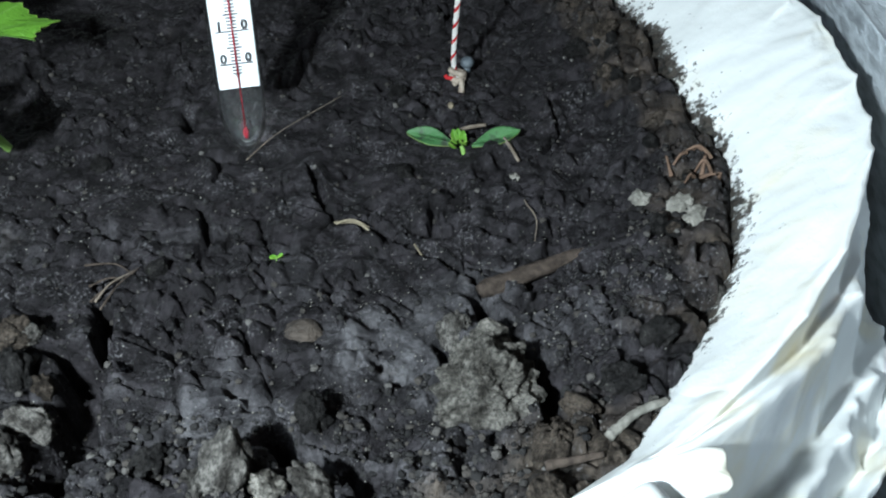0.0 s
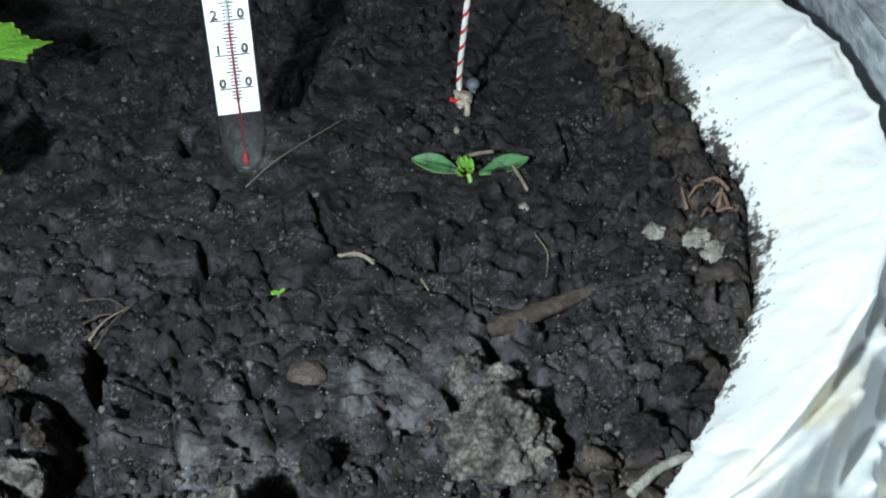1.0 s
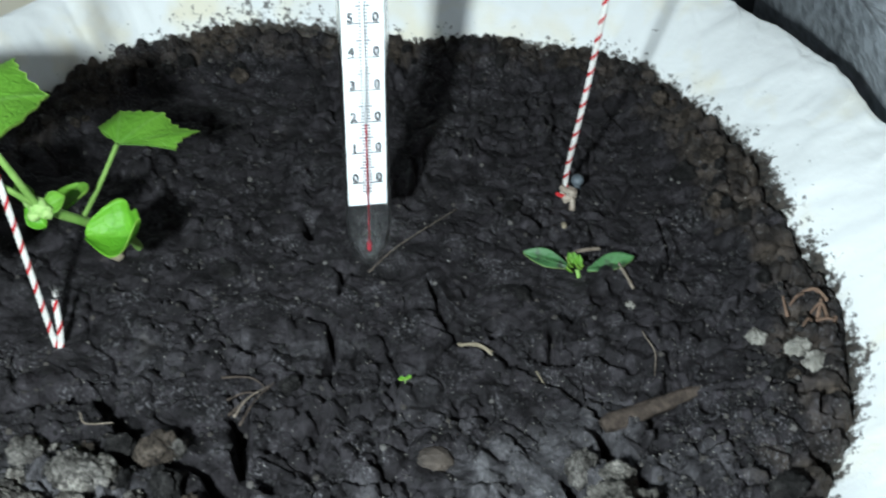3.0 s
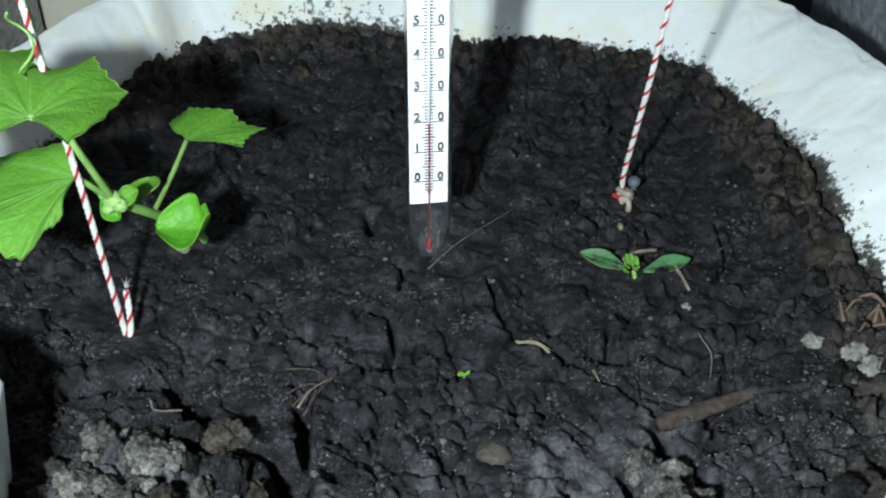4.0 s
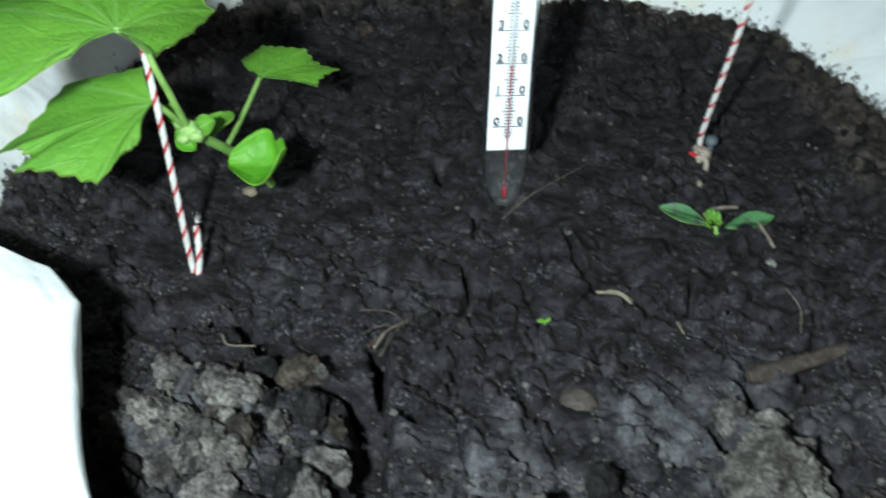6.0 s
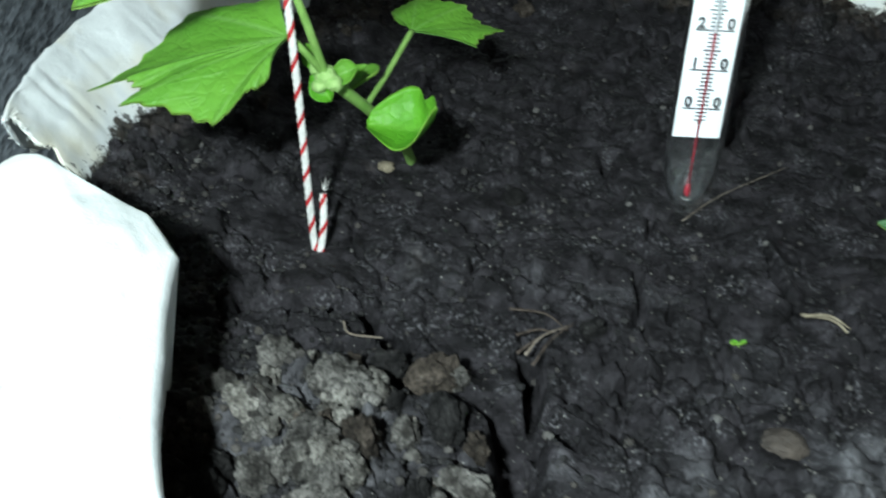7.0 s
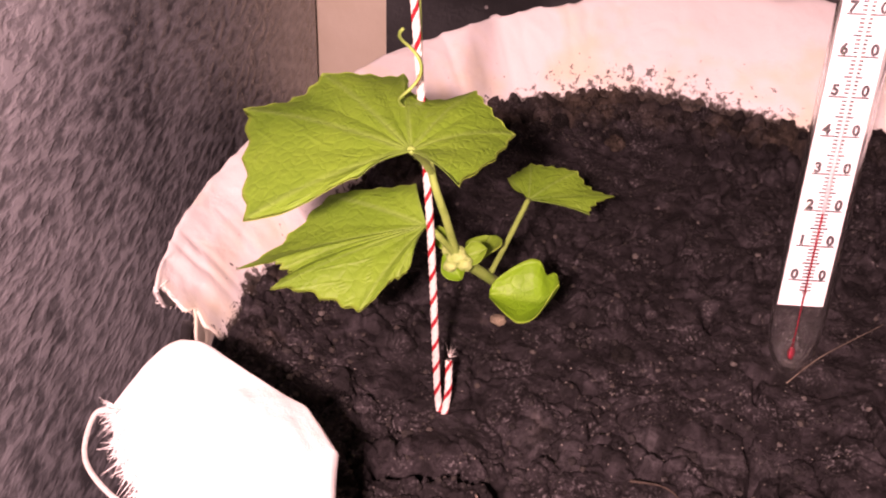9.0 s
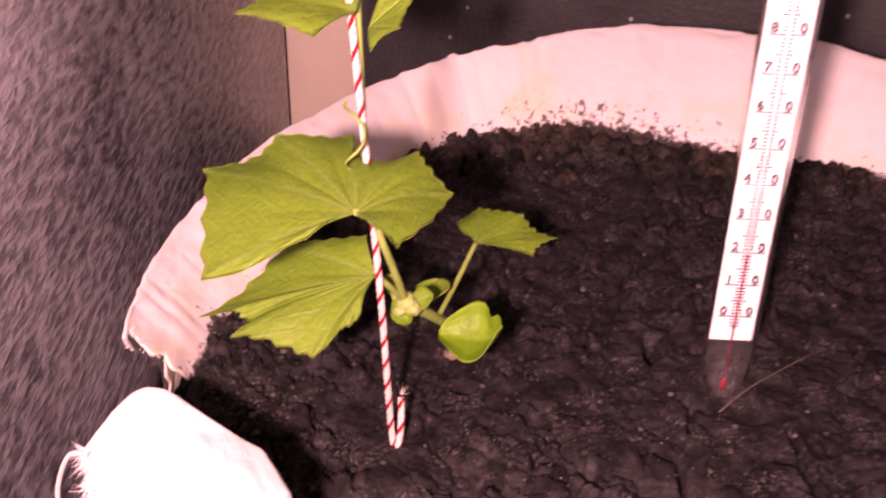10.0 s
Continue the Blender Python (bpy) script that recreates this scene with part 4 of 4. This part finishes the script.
def cucumber():
    root = thing("cucumber_seedling", (0, 0, 0), "young green cucumber plant climbing beside a twine", "plant")
    a, b = np.array((-0.1371, 0.2335, 0.0400)), np.array((-0.1321, 0.2458, 0.0278))
    way = spline([(-0.1275, 0.2770, -0.006), (-0.1290, 0.2640, 0.012), b, a], 12)
    stem = part("stem", tube("stem", way, np.linspace(0.0013, 0.0014, len(way)), STEM, 12, 0.05), root, "pale green hairy stem")
    hairs(way, 0.0016, 5, 260, stem)
    l2 = (-0.1405, 0.2075, 0.0790)
    up = spline([a, (-0.1385, 0.2270, 0.0540), (-0.1410, 0.2240, 0.0660), (-0.1445, 0.2270, 0.0820), (-0.1455, 0.2275, 0.1000), (-0.1465, 0.2280, 0.1300), (-0.1500, 0.2290, 0.170)], 10)
    part("vine", tube("vine", up, np.linspace(0.0010, 0.0006, len(up)), STEM, 10, 0.05), root, "pale green vine")
    for name, pts, r in (("petiole", [a, (-0.1395, 0.2285, 0.0470), (-0.1425, 0.2262, 0.0515)], 0.0008),
                         ("petiole", [b, (-0.1305, 0.2580, 0.0310), (-0.1280, 0.2712, 0.0373)], 0.0007),
                         ("petiole", [up[20], (-0.1415, 0.2180, 0.0720), l2], 0.0008)):
        w = spline(pts, 12)
        p = part(name, tube(name, w, r, STEM, 10, 0.05), root)
        hairs(w, r, 9, 120, p)
    # a knobbly growing point at the node
    for k, (d, s) in enumerate((((0, 0, 0), 0.0027), ((0.0022, -0.0010, -0.0008), 0.0019), ((-0.0020, 0.0006, 0.0016), 0.0018), ((0.001, 0.002, -0.002), 0.0019), ((-0.0012, -0.0016, -0.0016), 0.0017))):
        part("bud", lump_mesh("bud", (s, s, s * 0.9), BUD, 20 + k, 0.25, 3), root, "", pose(*(a + np.array(d))))
    hairs(spline([a + (-0.0012, 0.0008, 0.001), a, a + (0.0015, 0.0016, -0.002)], 8), 0.0024, 31, 260, stem)
    part("leaf", leaf_mesh("leaf", l2, [(-0.1480, 0.1990, 0.0735), (-0.1695, 0.1915, 0.0660), (-0.1850, 0.2265, 0.0715), (-0.1710, 0.2390, 0.0765), (-0.1530, 0.2420, 0.0795), (-0.1475, 0.2290, 0.0800), (-0.1340, 0.2345, 0.0795), (-0.1230, 0.2230, 0.0775), (-0.1275, 0.1965, 0.0765)], LEAF, 0.88, 0.05, 0.05, 1, per=22), root, "broad lobed green leaf")
    part("leaf", leaf_mesh("leaf", (-0.1425, 0.2262, 0.0515), [(-0.1420, 0.2165, 0.0475), (-0.1445, 0.2130, 0.0440), (-0.1515, 0.2065, 0.0385), (-0.1725, 0.2090, 0.0372), (-0.1735, 0.2155, 0.0395), (-0.1855, 0.2175, 0.0360), (-0.1690, 0.2370, 0.0470), (-0.1480, 0.2370, 0.0550)], LEAF, 0.90, 0.06, 0.05, 2, per=22), root, "broad lobed green leaf")
    part("leaf", leaf_mesh("leaf", (-0.1280, 0.2712, 0.0373), [(-0.1300, 0.2745, 0.0365), (-0.1357, 0.2793, 0.0372), (-0.1307, 0.2860, 0.0400), (-0.1180, 0.2870, 0.0385), (-0.1072, 0.2839, 0.0342), (-0.1120, 0.2745, 0.0335)], LEAF, 0.86, 0.07, 0.05, 3), root, "small young green leaf")
    part("leaf", leaf_mesh("leaf", (-0.1450, 0.2235, 0.1170), [(-0.1500, 0.2120, 0.1145), (-0.1690, 0.2170, 0.1150), (-0.1720, 0.2300, 0.1190), (-0.1550, 0.2400, 0.1230), (-0.1450, 0.2330, 0.1210)], LEAF, 0.80, 0.06, 0.05, 4), root, "upper green leaf")
    part("leaf", leaf_mesh("leaf", (-0.1420, 0.2225, 0.1140), [(-0.1390, 0.2150, 0.1120), (-0.1330, 0.2160, 0.1170), (-0.1320, 0.2260, 0.1220), (-0.1400, 0.2320, 0.1230)], LEAF, 0.78, 0.06, 0.05, 5), root, "upper green leaf")
    t = np.linspace(0, 1, 60)
    curl = np.stack([-0.1450 - 0.0022 * np.sin(t * 9), 0.2210 + 0.0022 * np.cos(t * 9), 0.079 + 0.020 * t], 1)
    part("tendril", tube("tendril", curl, 0.00035, STEM, 6), root, "thin coiled tendril")
    part("cotyledon", oval_leaf("cotyledon", (-0.1312, 0.2440, 0.0245), (1.0, 0.05, -0.02), (0.0, 0.85, 0.52), (-0.15, -0.52, 0.85), 0.0210, 0.0175, COTYLEDON, 0.30, 0.56, 0, 0.5), root, "cupped bright green seed leaf")
    part("cotyledon", oval_leaf("cotyledon", (-0.1350, 0.2440, 0.0330), (0.10, 1, 0.05), (1, -0.1, 0.2), (0, -0.25, 1), 0.0110, 0.0095, LEAF, 0.2, 0.1, 2), root, "green seed leaf behind the stem")
    part("leaflet", oval_leaf("leaflet", a + (-0.001, 0.001, 0.0), (-0.55, 0.15, 0.75), (0.75, 0.2, 0.5), (0.2, -0.9, 0.3), 0.0080, 0.0048, LEAF, 0.25, 0.15, 3), root, "small upright green leaflet")
    part("leaflet", oval_leaf("leaflet", a + (0.0005, 0.0005, -0.0005), (0.85, 0.25, 0.35), (-0.3, 0.5, 0.8), (0.1, -0.8, 0.5), 0.0070, 0.0055, LEAF, 0.3, 0.15, 5), root, "small pale green leaflet")
    part("leaflet", oval_leaf("leaflet", a + (-0.0030, -0.0005, 0.0005), (0.65, -0.1, -0.75), (0.75, 0.15, 0.65), (0.1, -0.9, 0.35), 0.0075, 0.0060, COTYLEDON, 0.35, 0.2, 6), root, "small pale green leaflet folded under the bud")


def withered_seedling():
    x, y = 0.0060, 0.2640
    z = ground(x, y) - 0.0012
    root = thing("withered_seedling", (0, 0, 0), "small withered seedling lying on the soil", "plant")
    part("cotyledon", oval_leaf("cotyledon", (x - 0.002, y + 0.001, z + 0.003), (-1, 0.42, 0.10), (0.3, 0.8, 0.35), (0, -0.35, 1), 0.0150, 0.0060, WITHERED, 0.12, -0.05, 1), root, "mottled drying seed leaf")
    part("cotyledon", oval_leaf("cotyledon", (x + 0.003, y + 0.0, z + 0.003), (1, 0.30, 0.16), (-0.2, 0.8, 0.4), (0, -0.35, 1), 0.0150, 0.0056, WITHERED, 0.10, 0.0, 2), root, "green seed leaf with a pale edge")
    rng = random.Random(3)
    for k in range(7):
        an = rng.uniform(0, 6.28)
        part("leaflet", oval_leaf("leaflet", (x + rng.uniform(-0.0015, 0.002), y + rng.uniform(-0.0015, 0.0015), z + 0.0035), (math.cos(an), math.sin(an), 0.6), (-math.sin(an), math.cos(an), 0.1), (0, 0, 1), rng.uniform(0.0028, 0.0045), 0.0022, LEAF, 0.2, 0.3, k), root)
    part("stem", tube("stem", spline([(x + 0.0008, y - 0.002, z - 0.004), (x + 0.0006, y - 0.001, z + 0.001), (x, y, z + 0.003)], 8), 0.0007, STEM, 8), root)
    part("dry_stalk", tube("dry_stalk", spline([(x - 0.003, y + 0.004, z + 0.004), (x + 0.001, y + 0.008, z + 0.004), (x + 0.0075, y + 0.0095, z + 0.0042)], 8), 0.0006, ROOT, 6, 0.3), root)


def sprout():
    x, y = -0.042, 0.2150
    z = ground(x, y)
    root = thing("sprout", (0, 0, 0), "tiny bright green sprout just above the soil", "sprout")
    part("stem", tube("stem", spline([(x, y - 0.003, z - 0.001), (x, y - 0.0014, z + 0.001), (x, y, z + 0.0016)], 6), 0.00014, STEM, 6), root)
    part("leaf", oval_leaf("leaf", (x, y, z + 0.0016), (-1, -0.3, 0.2), (0.2, 1, 0.2), (0, 0, 1), 0.0019, 0.0010, COTYLEDON), root)
    part("leaf", oval_leaf("leaf", (x, y, z + 0.0016), (1, 0.4, 0.2), (0.2, 1, 0.2), (0, 0, 1), 0.0017, 0.0009, COTYLEDON), root)


cucumber()
withered_seedling()
sprout()


# ---- loose things on the soil ----
def lie(x, y, sink=0.0):
    return ground(x, y) - sink


def scattered():
    rng = random.Random(11)
    big = new("soil_clod", lump_mesh("soil_clod", (0.0105, 0.0110, 0.0085), CLOD_PALE, 2, 0.38, 6, 1.7))
    big.location = (0.0090, 0.1630, lie(0.0090, 0.163) + 0.003)
    tagged(big, "large crumbly grey-brown soil clod", "clod", "soil clods")
    shapes = {}
    for tag, mt in (("g", CLOD_GREY), ("p", CLOD_PALE), ("b", CLOD_BROWN), ("d", CLOD_DARK)):
        shapes[tag] = [lump_mesh("soil_clod", (0.005, 0.005, 0.004), mt, 30 + k + 9 * len(tag), 0.36, 4, 1.6) for k in range(4)]
    words = {"g": "small grey dry soil clod", "p": "small pale ash-grey dry soil clod", "b": "small brown dry soil clod", "d": "small dark moist soil clod"}

    def clod(x, y, s, tag, lift=0.25):
        ob = new("soil_clod", shapes[tag][rng.randrange(4)])
        ob.matrix_basis = pose(x, y, lie(x, y) + lift * s, rng.uniform(0, 360), rng.uniform(0, 360), rng.uniform(0, 360)) @ Matrix.Diagonal((s * 200, s * 200 * rng.uniform(0.75, 1.1), s * 200 * rng.uniform(0.7, 1), 1))
        tagged(ob, words[tag], "clod", "soil clods")

    for x, y, s, tag in ((0.0105, 0.1815, 0.0048, "p"), (0.002, 0.186, 0.0046, "g"), (0.015, 0.176, 0.0038, "b"), (-0.043, 0.139, 0.0072, "g"), (-0.035, 0.137, 0.0050, "p"), (-0.026, 0.136, 0.0060, "g"), (-0.050, 0.140, 0.0040, "g"),
                         (-0.028, 0.158, 0.0050, "d"), (-0.060, 0.146, 0.0055, "d"),
                         (-0.087, 0.157, 0.0055, "g"), (-0.089, 0.146, 0.0060, "g"), (-0.094, 0.172, 0.0055, "d"), (-0.013, 0.297, 0.0032, "d"), (-0.010, 0.253, 0.0030, "d"),
                         (0.036, 0.158, 0.0040, "d"), (0.046, 0.172, 0.0045, "d"), (0.062, 0.178, 0.0022, "g"), (0.063, 0.189, 0.0024, "g"), (-0.118, 0.386, 0.0034, "b"),
                         (-0.098, 0.262, 0.0030, "d"), (-0.072, 0.212, 0.0030, "d"), (0.045, 0.316, 0.0040, "d"), (0.054, 0.318, 0.0042, "b"), (0.050, 0.336, 0.0036, "b")):
        clod(x, y, s, tag)
    for i in range(74):
        clod(rng.gauss(-0.112, 0.0095), min(rng.gauss(0.163, 0.012), 0.186), 0.0014 + 0.0046 * rng.random() ** 1.5, rng.choice("gpdbgp"), 0.35)
    for i in range(34):
        clod(rng.uniform(0.016, 0.052), rng.uniform(0.126, 0.156), rng.uniform(0.0018, 0.0044), rng.choice("bbbg"), 0.3)
    for i in range(26):
        an = math.radians(rng.uniform(-35, 60))
        r = float(r_soil(math.degrees(an))) * rng.uniform(0.88, 0.98)
        clod(CX + r * math.cos(an), CY + r * math.sin(an), rng.uniform(0.0012, 0.0032), rng.choice("bbd"), 0.2)
    for i in range(30):
        an = math.radians(rng.uniform(60, 200))
        r = float(r_soil(math.degrees(an))) * rng.uniform(0.86, 0.98)
        clod(CX + r * math.cos(an), CY + r * math.sin(an), rng.uniform(0.0012, 0.0036), rng.choice("bdd"), 0.2)

    def stone(name, x, y, size, mt, seed, label, category, group="", turn=0.0, lift=0.2, rough=0.16):
        ob = new(name, lump_mesh(name, size, mt, seed, rough, 4))
        ob.matrix_basis = pose(x, y, lie(x, y) + lift * size[2], 0, 0, turn)
        tagged(ob, label, category, group)

    stone("pebble", -0.0330, 0.1880, (0.0044, 0.0037, 0.0026), PEBBLE, 4, "smooth brown pebble sunk in the soil", "pebble", lift=0.05, rough=0.14)
    stone("mineral_lump", 0.0525, 0.2320, (0.0030, 0.0026, 0.0020), CHALK, 6, "small white mineral lump on soil", "lump", "white mineral lumps", rough=0.4)
    stone("mineral_lump", 0.0610, 0.2245, (0.0036, 0.0028, 0.0019), CHALK, 8, "rough white mineral lump on soil", "lump", "white mineral lumps", 30, rough=0.45)
    stone("mineral_lump", 0.0645, 0.2185, (0.0042, 0.0038, 0.0022), CHALK, 9, "rough greyish white mineral lump on soil", "lump", "white mineral lumps", 70, rough=0.45)
    stone("snail_shell", -0.1335, 0.2680, (0.0022, 0.0018, 0.0014), STRAW, 12, "tiny pale shell fragment on the soil", "shell", rough=0.3)
    stone("perlite_grain", 0.0205, 0.2500, (0.0013, 0.0014, 0.0011), CHALK, 14, "small white grain beside a dry stalk", "grain", "white grains", rough=0.4)
    stone("perlite_grain", 0.0035, 0.2870, (0.0009, 0.0014, 0.0008), STRAW, 15, "small yellowish grain on the soil", "grain", "white grains", rough=0.4)

    # a flat strip of bark with a split, rounded end
    way = spline([(0.0085, 0.2020, 0), (0.0180, 0.2070, 0), (0.0270, 0.2120, 0), (0.0360, 0.2165, 0)], 16)
    tan, n1, n2 = frames_along(way)
    verts, faces = [], []
    k = 9
    for i, p in enumerate(way):
        f = i / (len(way) - 1)
        side = np.array((-tan[i][1], tan[i][0], 0))
        w = (0.0030 - 0.0013 * f) * (0.55 + 0.45 * min(1, f * 9)) * min(1, (1 - f) * 7 + 0.25)
        z = max(lie(0.0085, 0.202), lie(0.022, 0.209), lie(0.034, 0.2155)) + 0.0003
        for j in range(k):
            v = 2 * j / (k - 1) - 1
            verts.append(p + side * w * (v + 0.05 * math.sin(f * 17)) + np.array((0, 0, z + 0.0011 * (1 - v * v) + 0.0001 * math.sin(f * 40 + v * 5))))
        for j in range(k):
            v = 1 - 2 * j / (k - 1)
            verts.append(p + side * w * (v + 0.05 * math.sin(f * 17)) + np.array((0, 0, z - 0.0016)))
    m = 2 * k
    faces = [(i * m + j, i * m + (j + 1) % m, (i + 1) * m + (j + 1) % m, (i + 1) * m + j) for i in range(len(way) - 1) for j in range(m)]
    faces += [tuple(range(m))[::-1], tuple(range((len(way) - 1) * m, len(way) * m))]
    tagged(new("bark_strip", mesh_of("bark_strip", verts, faces, BARK)), "flat brown strip of bark lying on soil", "bark")

    def fibre(name, pts, r0, r1, mt, label, category, group="", lift=0.0004):
        w = spline([(x, y, lie(x, y) + lift + dz) for x, y, dz in pts], 10)
        tagged(new(name, tube(name, w, np.linspace(r0, r1, len(w)), mt, 7, 0.35)), label, category, group)

    fibre("straw", [(-0.0285, 0.2310, 0.0006), (-0.0220, 0.2280, 0.0008), (-0.0160, 0.2252, 0.0004)], 0.00045, 0.0003, STRAW, "short split piece of dry straw on soil", "straw", "straw bits")
    fibre("straw", [(-0.0280, 0.2300, 0.0006), (-0.0235, 0.2278, 0.0012), (-0.0190, 0.2262, 0.0004)], 0.0004, 0.0002, STRAW, "short split piece of dry straw on soil", "straw", "straw bits")
    fibre("straw", [(-0.0075, 0.2215, 0.0003), (-0.0040, 0.2180, 0.0005)], 0.0003, 0.0002, STRAW, "tiny pale straw bit on soil", "straw", "straw bits")
    fibre("root_fibre", [(0.0225, 0.2400, 0.0003), (0.0222, 0.2330, 0.0008), (0.0245, 0.2270, 0.0004), (0.0235, 0.2190, 0.0003)], 0.00022, 0.00014, ROOT, "thin pale root thread on soil", "root", "root fibres")
    fibre("root_fibre", [(-0.0560, 0.2625, 0.0), (-0.0475, 0.2745, 0.0022), (-0.0305, 0.2960, 0.0030)], 0.00017, 0.00011, ROOT, "dry curved root fibre beside the thermometer", "root", "root fibres")
    fibre("dry_stalk", [(0.0180, 0.2680, 0.0012), (0.0200, 0.2620, 0.0010), (0.0220, 0.2565, 0.0004)], 0.0006, 0.0005, ROOT, "short dry stalk beside the withered seedling", "stalk")
    fibre("twig", [(0.0310, 0.1420, 0.0030), (0.0370, 0.1475, 0.0040), (0.0445, 0.1530, 0.0035)], 0.0011, 0.0008, CHALK, "pale peeled twig lying on brown crumbs", "twig", "twigs")
    fibre("twig", [(0.0180, 0.1330, 0.0020), (0.0290, 0.1360, 0.0030)], 0.0010, 0.0007, BARK, "brown twig lying on brown crumbs", "twig", "twigs")
    for k, (p, q) in enumerate((((-0.084, 0.199), (-0.077, 0.211)), ((-0.082, 0.196), (-0.076, 0.212)), ((-0.087, 0.205), (-0.079, 0.208)), ((-0.086, 0.201), (-0.080, 0.210)), ((-0.090, 0.213), (-0.077, 0.209)))):
        mid = ((p[0] + q[0]) / 2 + 0.0006 * (k - 2), (p[1] + q[1]) / 2 + 0.0004 * k)
        z0 = max(lie(*p), lie(*mid), lie(*q))
        w = spline([(*p, z0 + 0.0004), (*mid, z0 + 0.0010), (*q, z0 + 0.0004)], 10)
        tagged(new("dry_grass_blade", tube("dry_grass_blade", w, np.linspace(0.00035, 0.00015, len(w)), ROOT if k < 1 else BARK, 6, 0.4)), "dry grass blade over a soil crack", "grass", "dry grass blades")
    fibre("root_fibre", [(-0.1215, 0.1960, 0.0020), (-0.1190, 0.1925, 0.0030), (-0.1125, 0.1935, 0.0025)], 0.00028, 0.0002, ROOT, "short white root bent over the soil", "root", "root fibres", 0.0015)
    for k in range(9):
        x, y = 0.068 + rng.uniform(-0.008, 0.006), 0.237 + rng.uniform(-0.007, 0.009)
        an = rng.uniform(0, 6.28)
        ln = rng.uniform(0.003, 0.007)
        fibre("bark_shred", [(x, y, 0.0008), (x + ln * 0.5 * math.cos(an), y + ln * 0.5 * math.sin(an), 0.0014), (x + ln * math.cos(an), y + ln * math.sin(an), 0.0008)], 0.0006, 0.0003, SHRED, "brown fibrous shred by the soil edge", "shred", "bark shreds")


scattered()


def crumbs():
    """Countless small crumbs and pale grains strewn over the soil."""
    rng = np.random.RandomState(17)
    bm = bmesh.new()
    bmesh.ops.create_icosphere(bm, subdivisions=1, radius=1.0)
    unit = np.array([v.co[:] for v in bm.verts])
    tri = np.array([[v.index for v in f.verts] for f in bm.faces])
    bm.free()

    def strew(name, n, lo, hi, material, label, where):
        spots = []
        while len(spots) < n:
            x, y = rng.uniform(-0.2, 0.09), rng.uniform(0.11, 0.43)
            if math.hypot(x - CX, y - CY) < 0.97 * r_soil(float(angle_of(x, y))) and rng.rand() < where(x, y):
                spots.append((x, y))
        vs, fs = [], []
        for i, (x, y) in enumerate(spots):
            s = lo + (hi - lo) * rng.rand() ** 2.4
            v = unit * (1 + 0.38 * (rng.rand(len(unit), 1) - 0.5)) * s * np.array((1, rng.uniform(0.7, 1.1), rng.uniform(0.6, 0.9)))
            an = rng.uniform(0, 6.28)
            c, d = math.cos(an), math.sin(an)
            v = v @ np.array(((c, d, 0), (-d, c, 0), (0, 0, 1)))
            vs.append(v + (x, y, ground(x, y) + 0.25 * s))
            fs.append(tri + i * len(unit))
        me = mesh_of(name, np.concatenate(vs), [tuple(int(k) for k in f) for f in np.concatenate(fs)], material, False)
        tagged(new(name, me), label, "crumbs", kind="stuff")

    strew("soil_crumbs", 7500, 0.00025, 0.0012, CRUMB, "small dark and grey crumbs strewn over soil", lambda x, y: 0.07 + 0.9 * math.exp(-((x + 0.115) ** 2 + (y - 0.165) ** 2) / 0.0011) + (0.5 if y < 0.16 else 0) + (0.5 if math.hypot(x - CX, y - CY) > 0.122 else 0))
    strew("pale_grains", 2600, 0.00008, 0.00028, CHALK, "tiny pale mineral grains strewn over soil", lambda x, y: 0.05 + 0.9 * math.exp(-((x - 0.015) ** 2 / 0.0032 + (y - 0.19) ** 2 / 0.0016)) + 0.5 * math.exp(-((x + 0.088) ** 2 + (y - 0.245) ** 2) / 0.0007) + 0.5 * math.exp(-((x - 0.05) ** 2 + (y - 0.3) ** 2) / 0.0004))


crumbs()
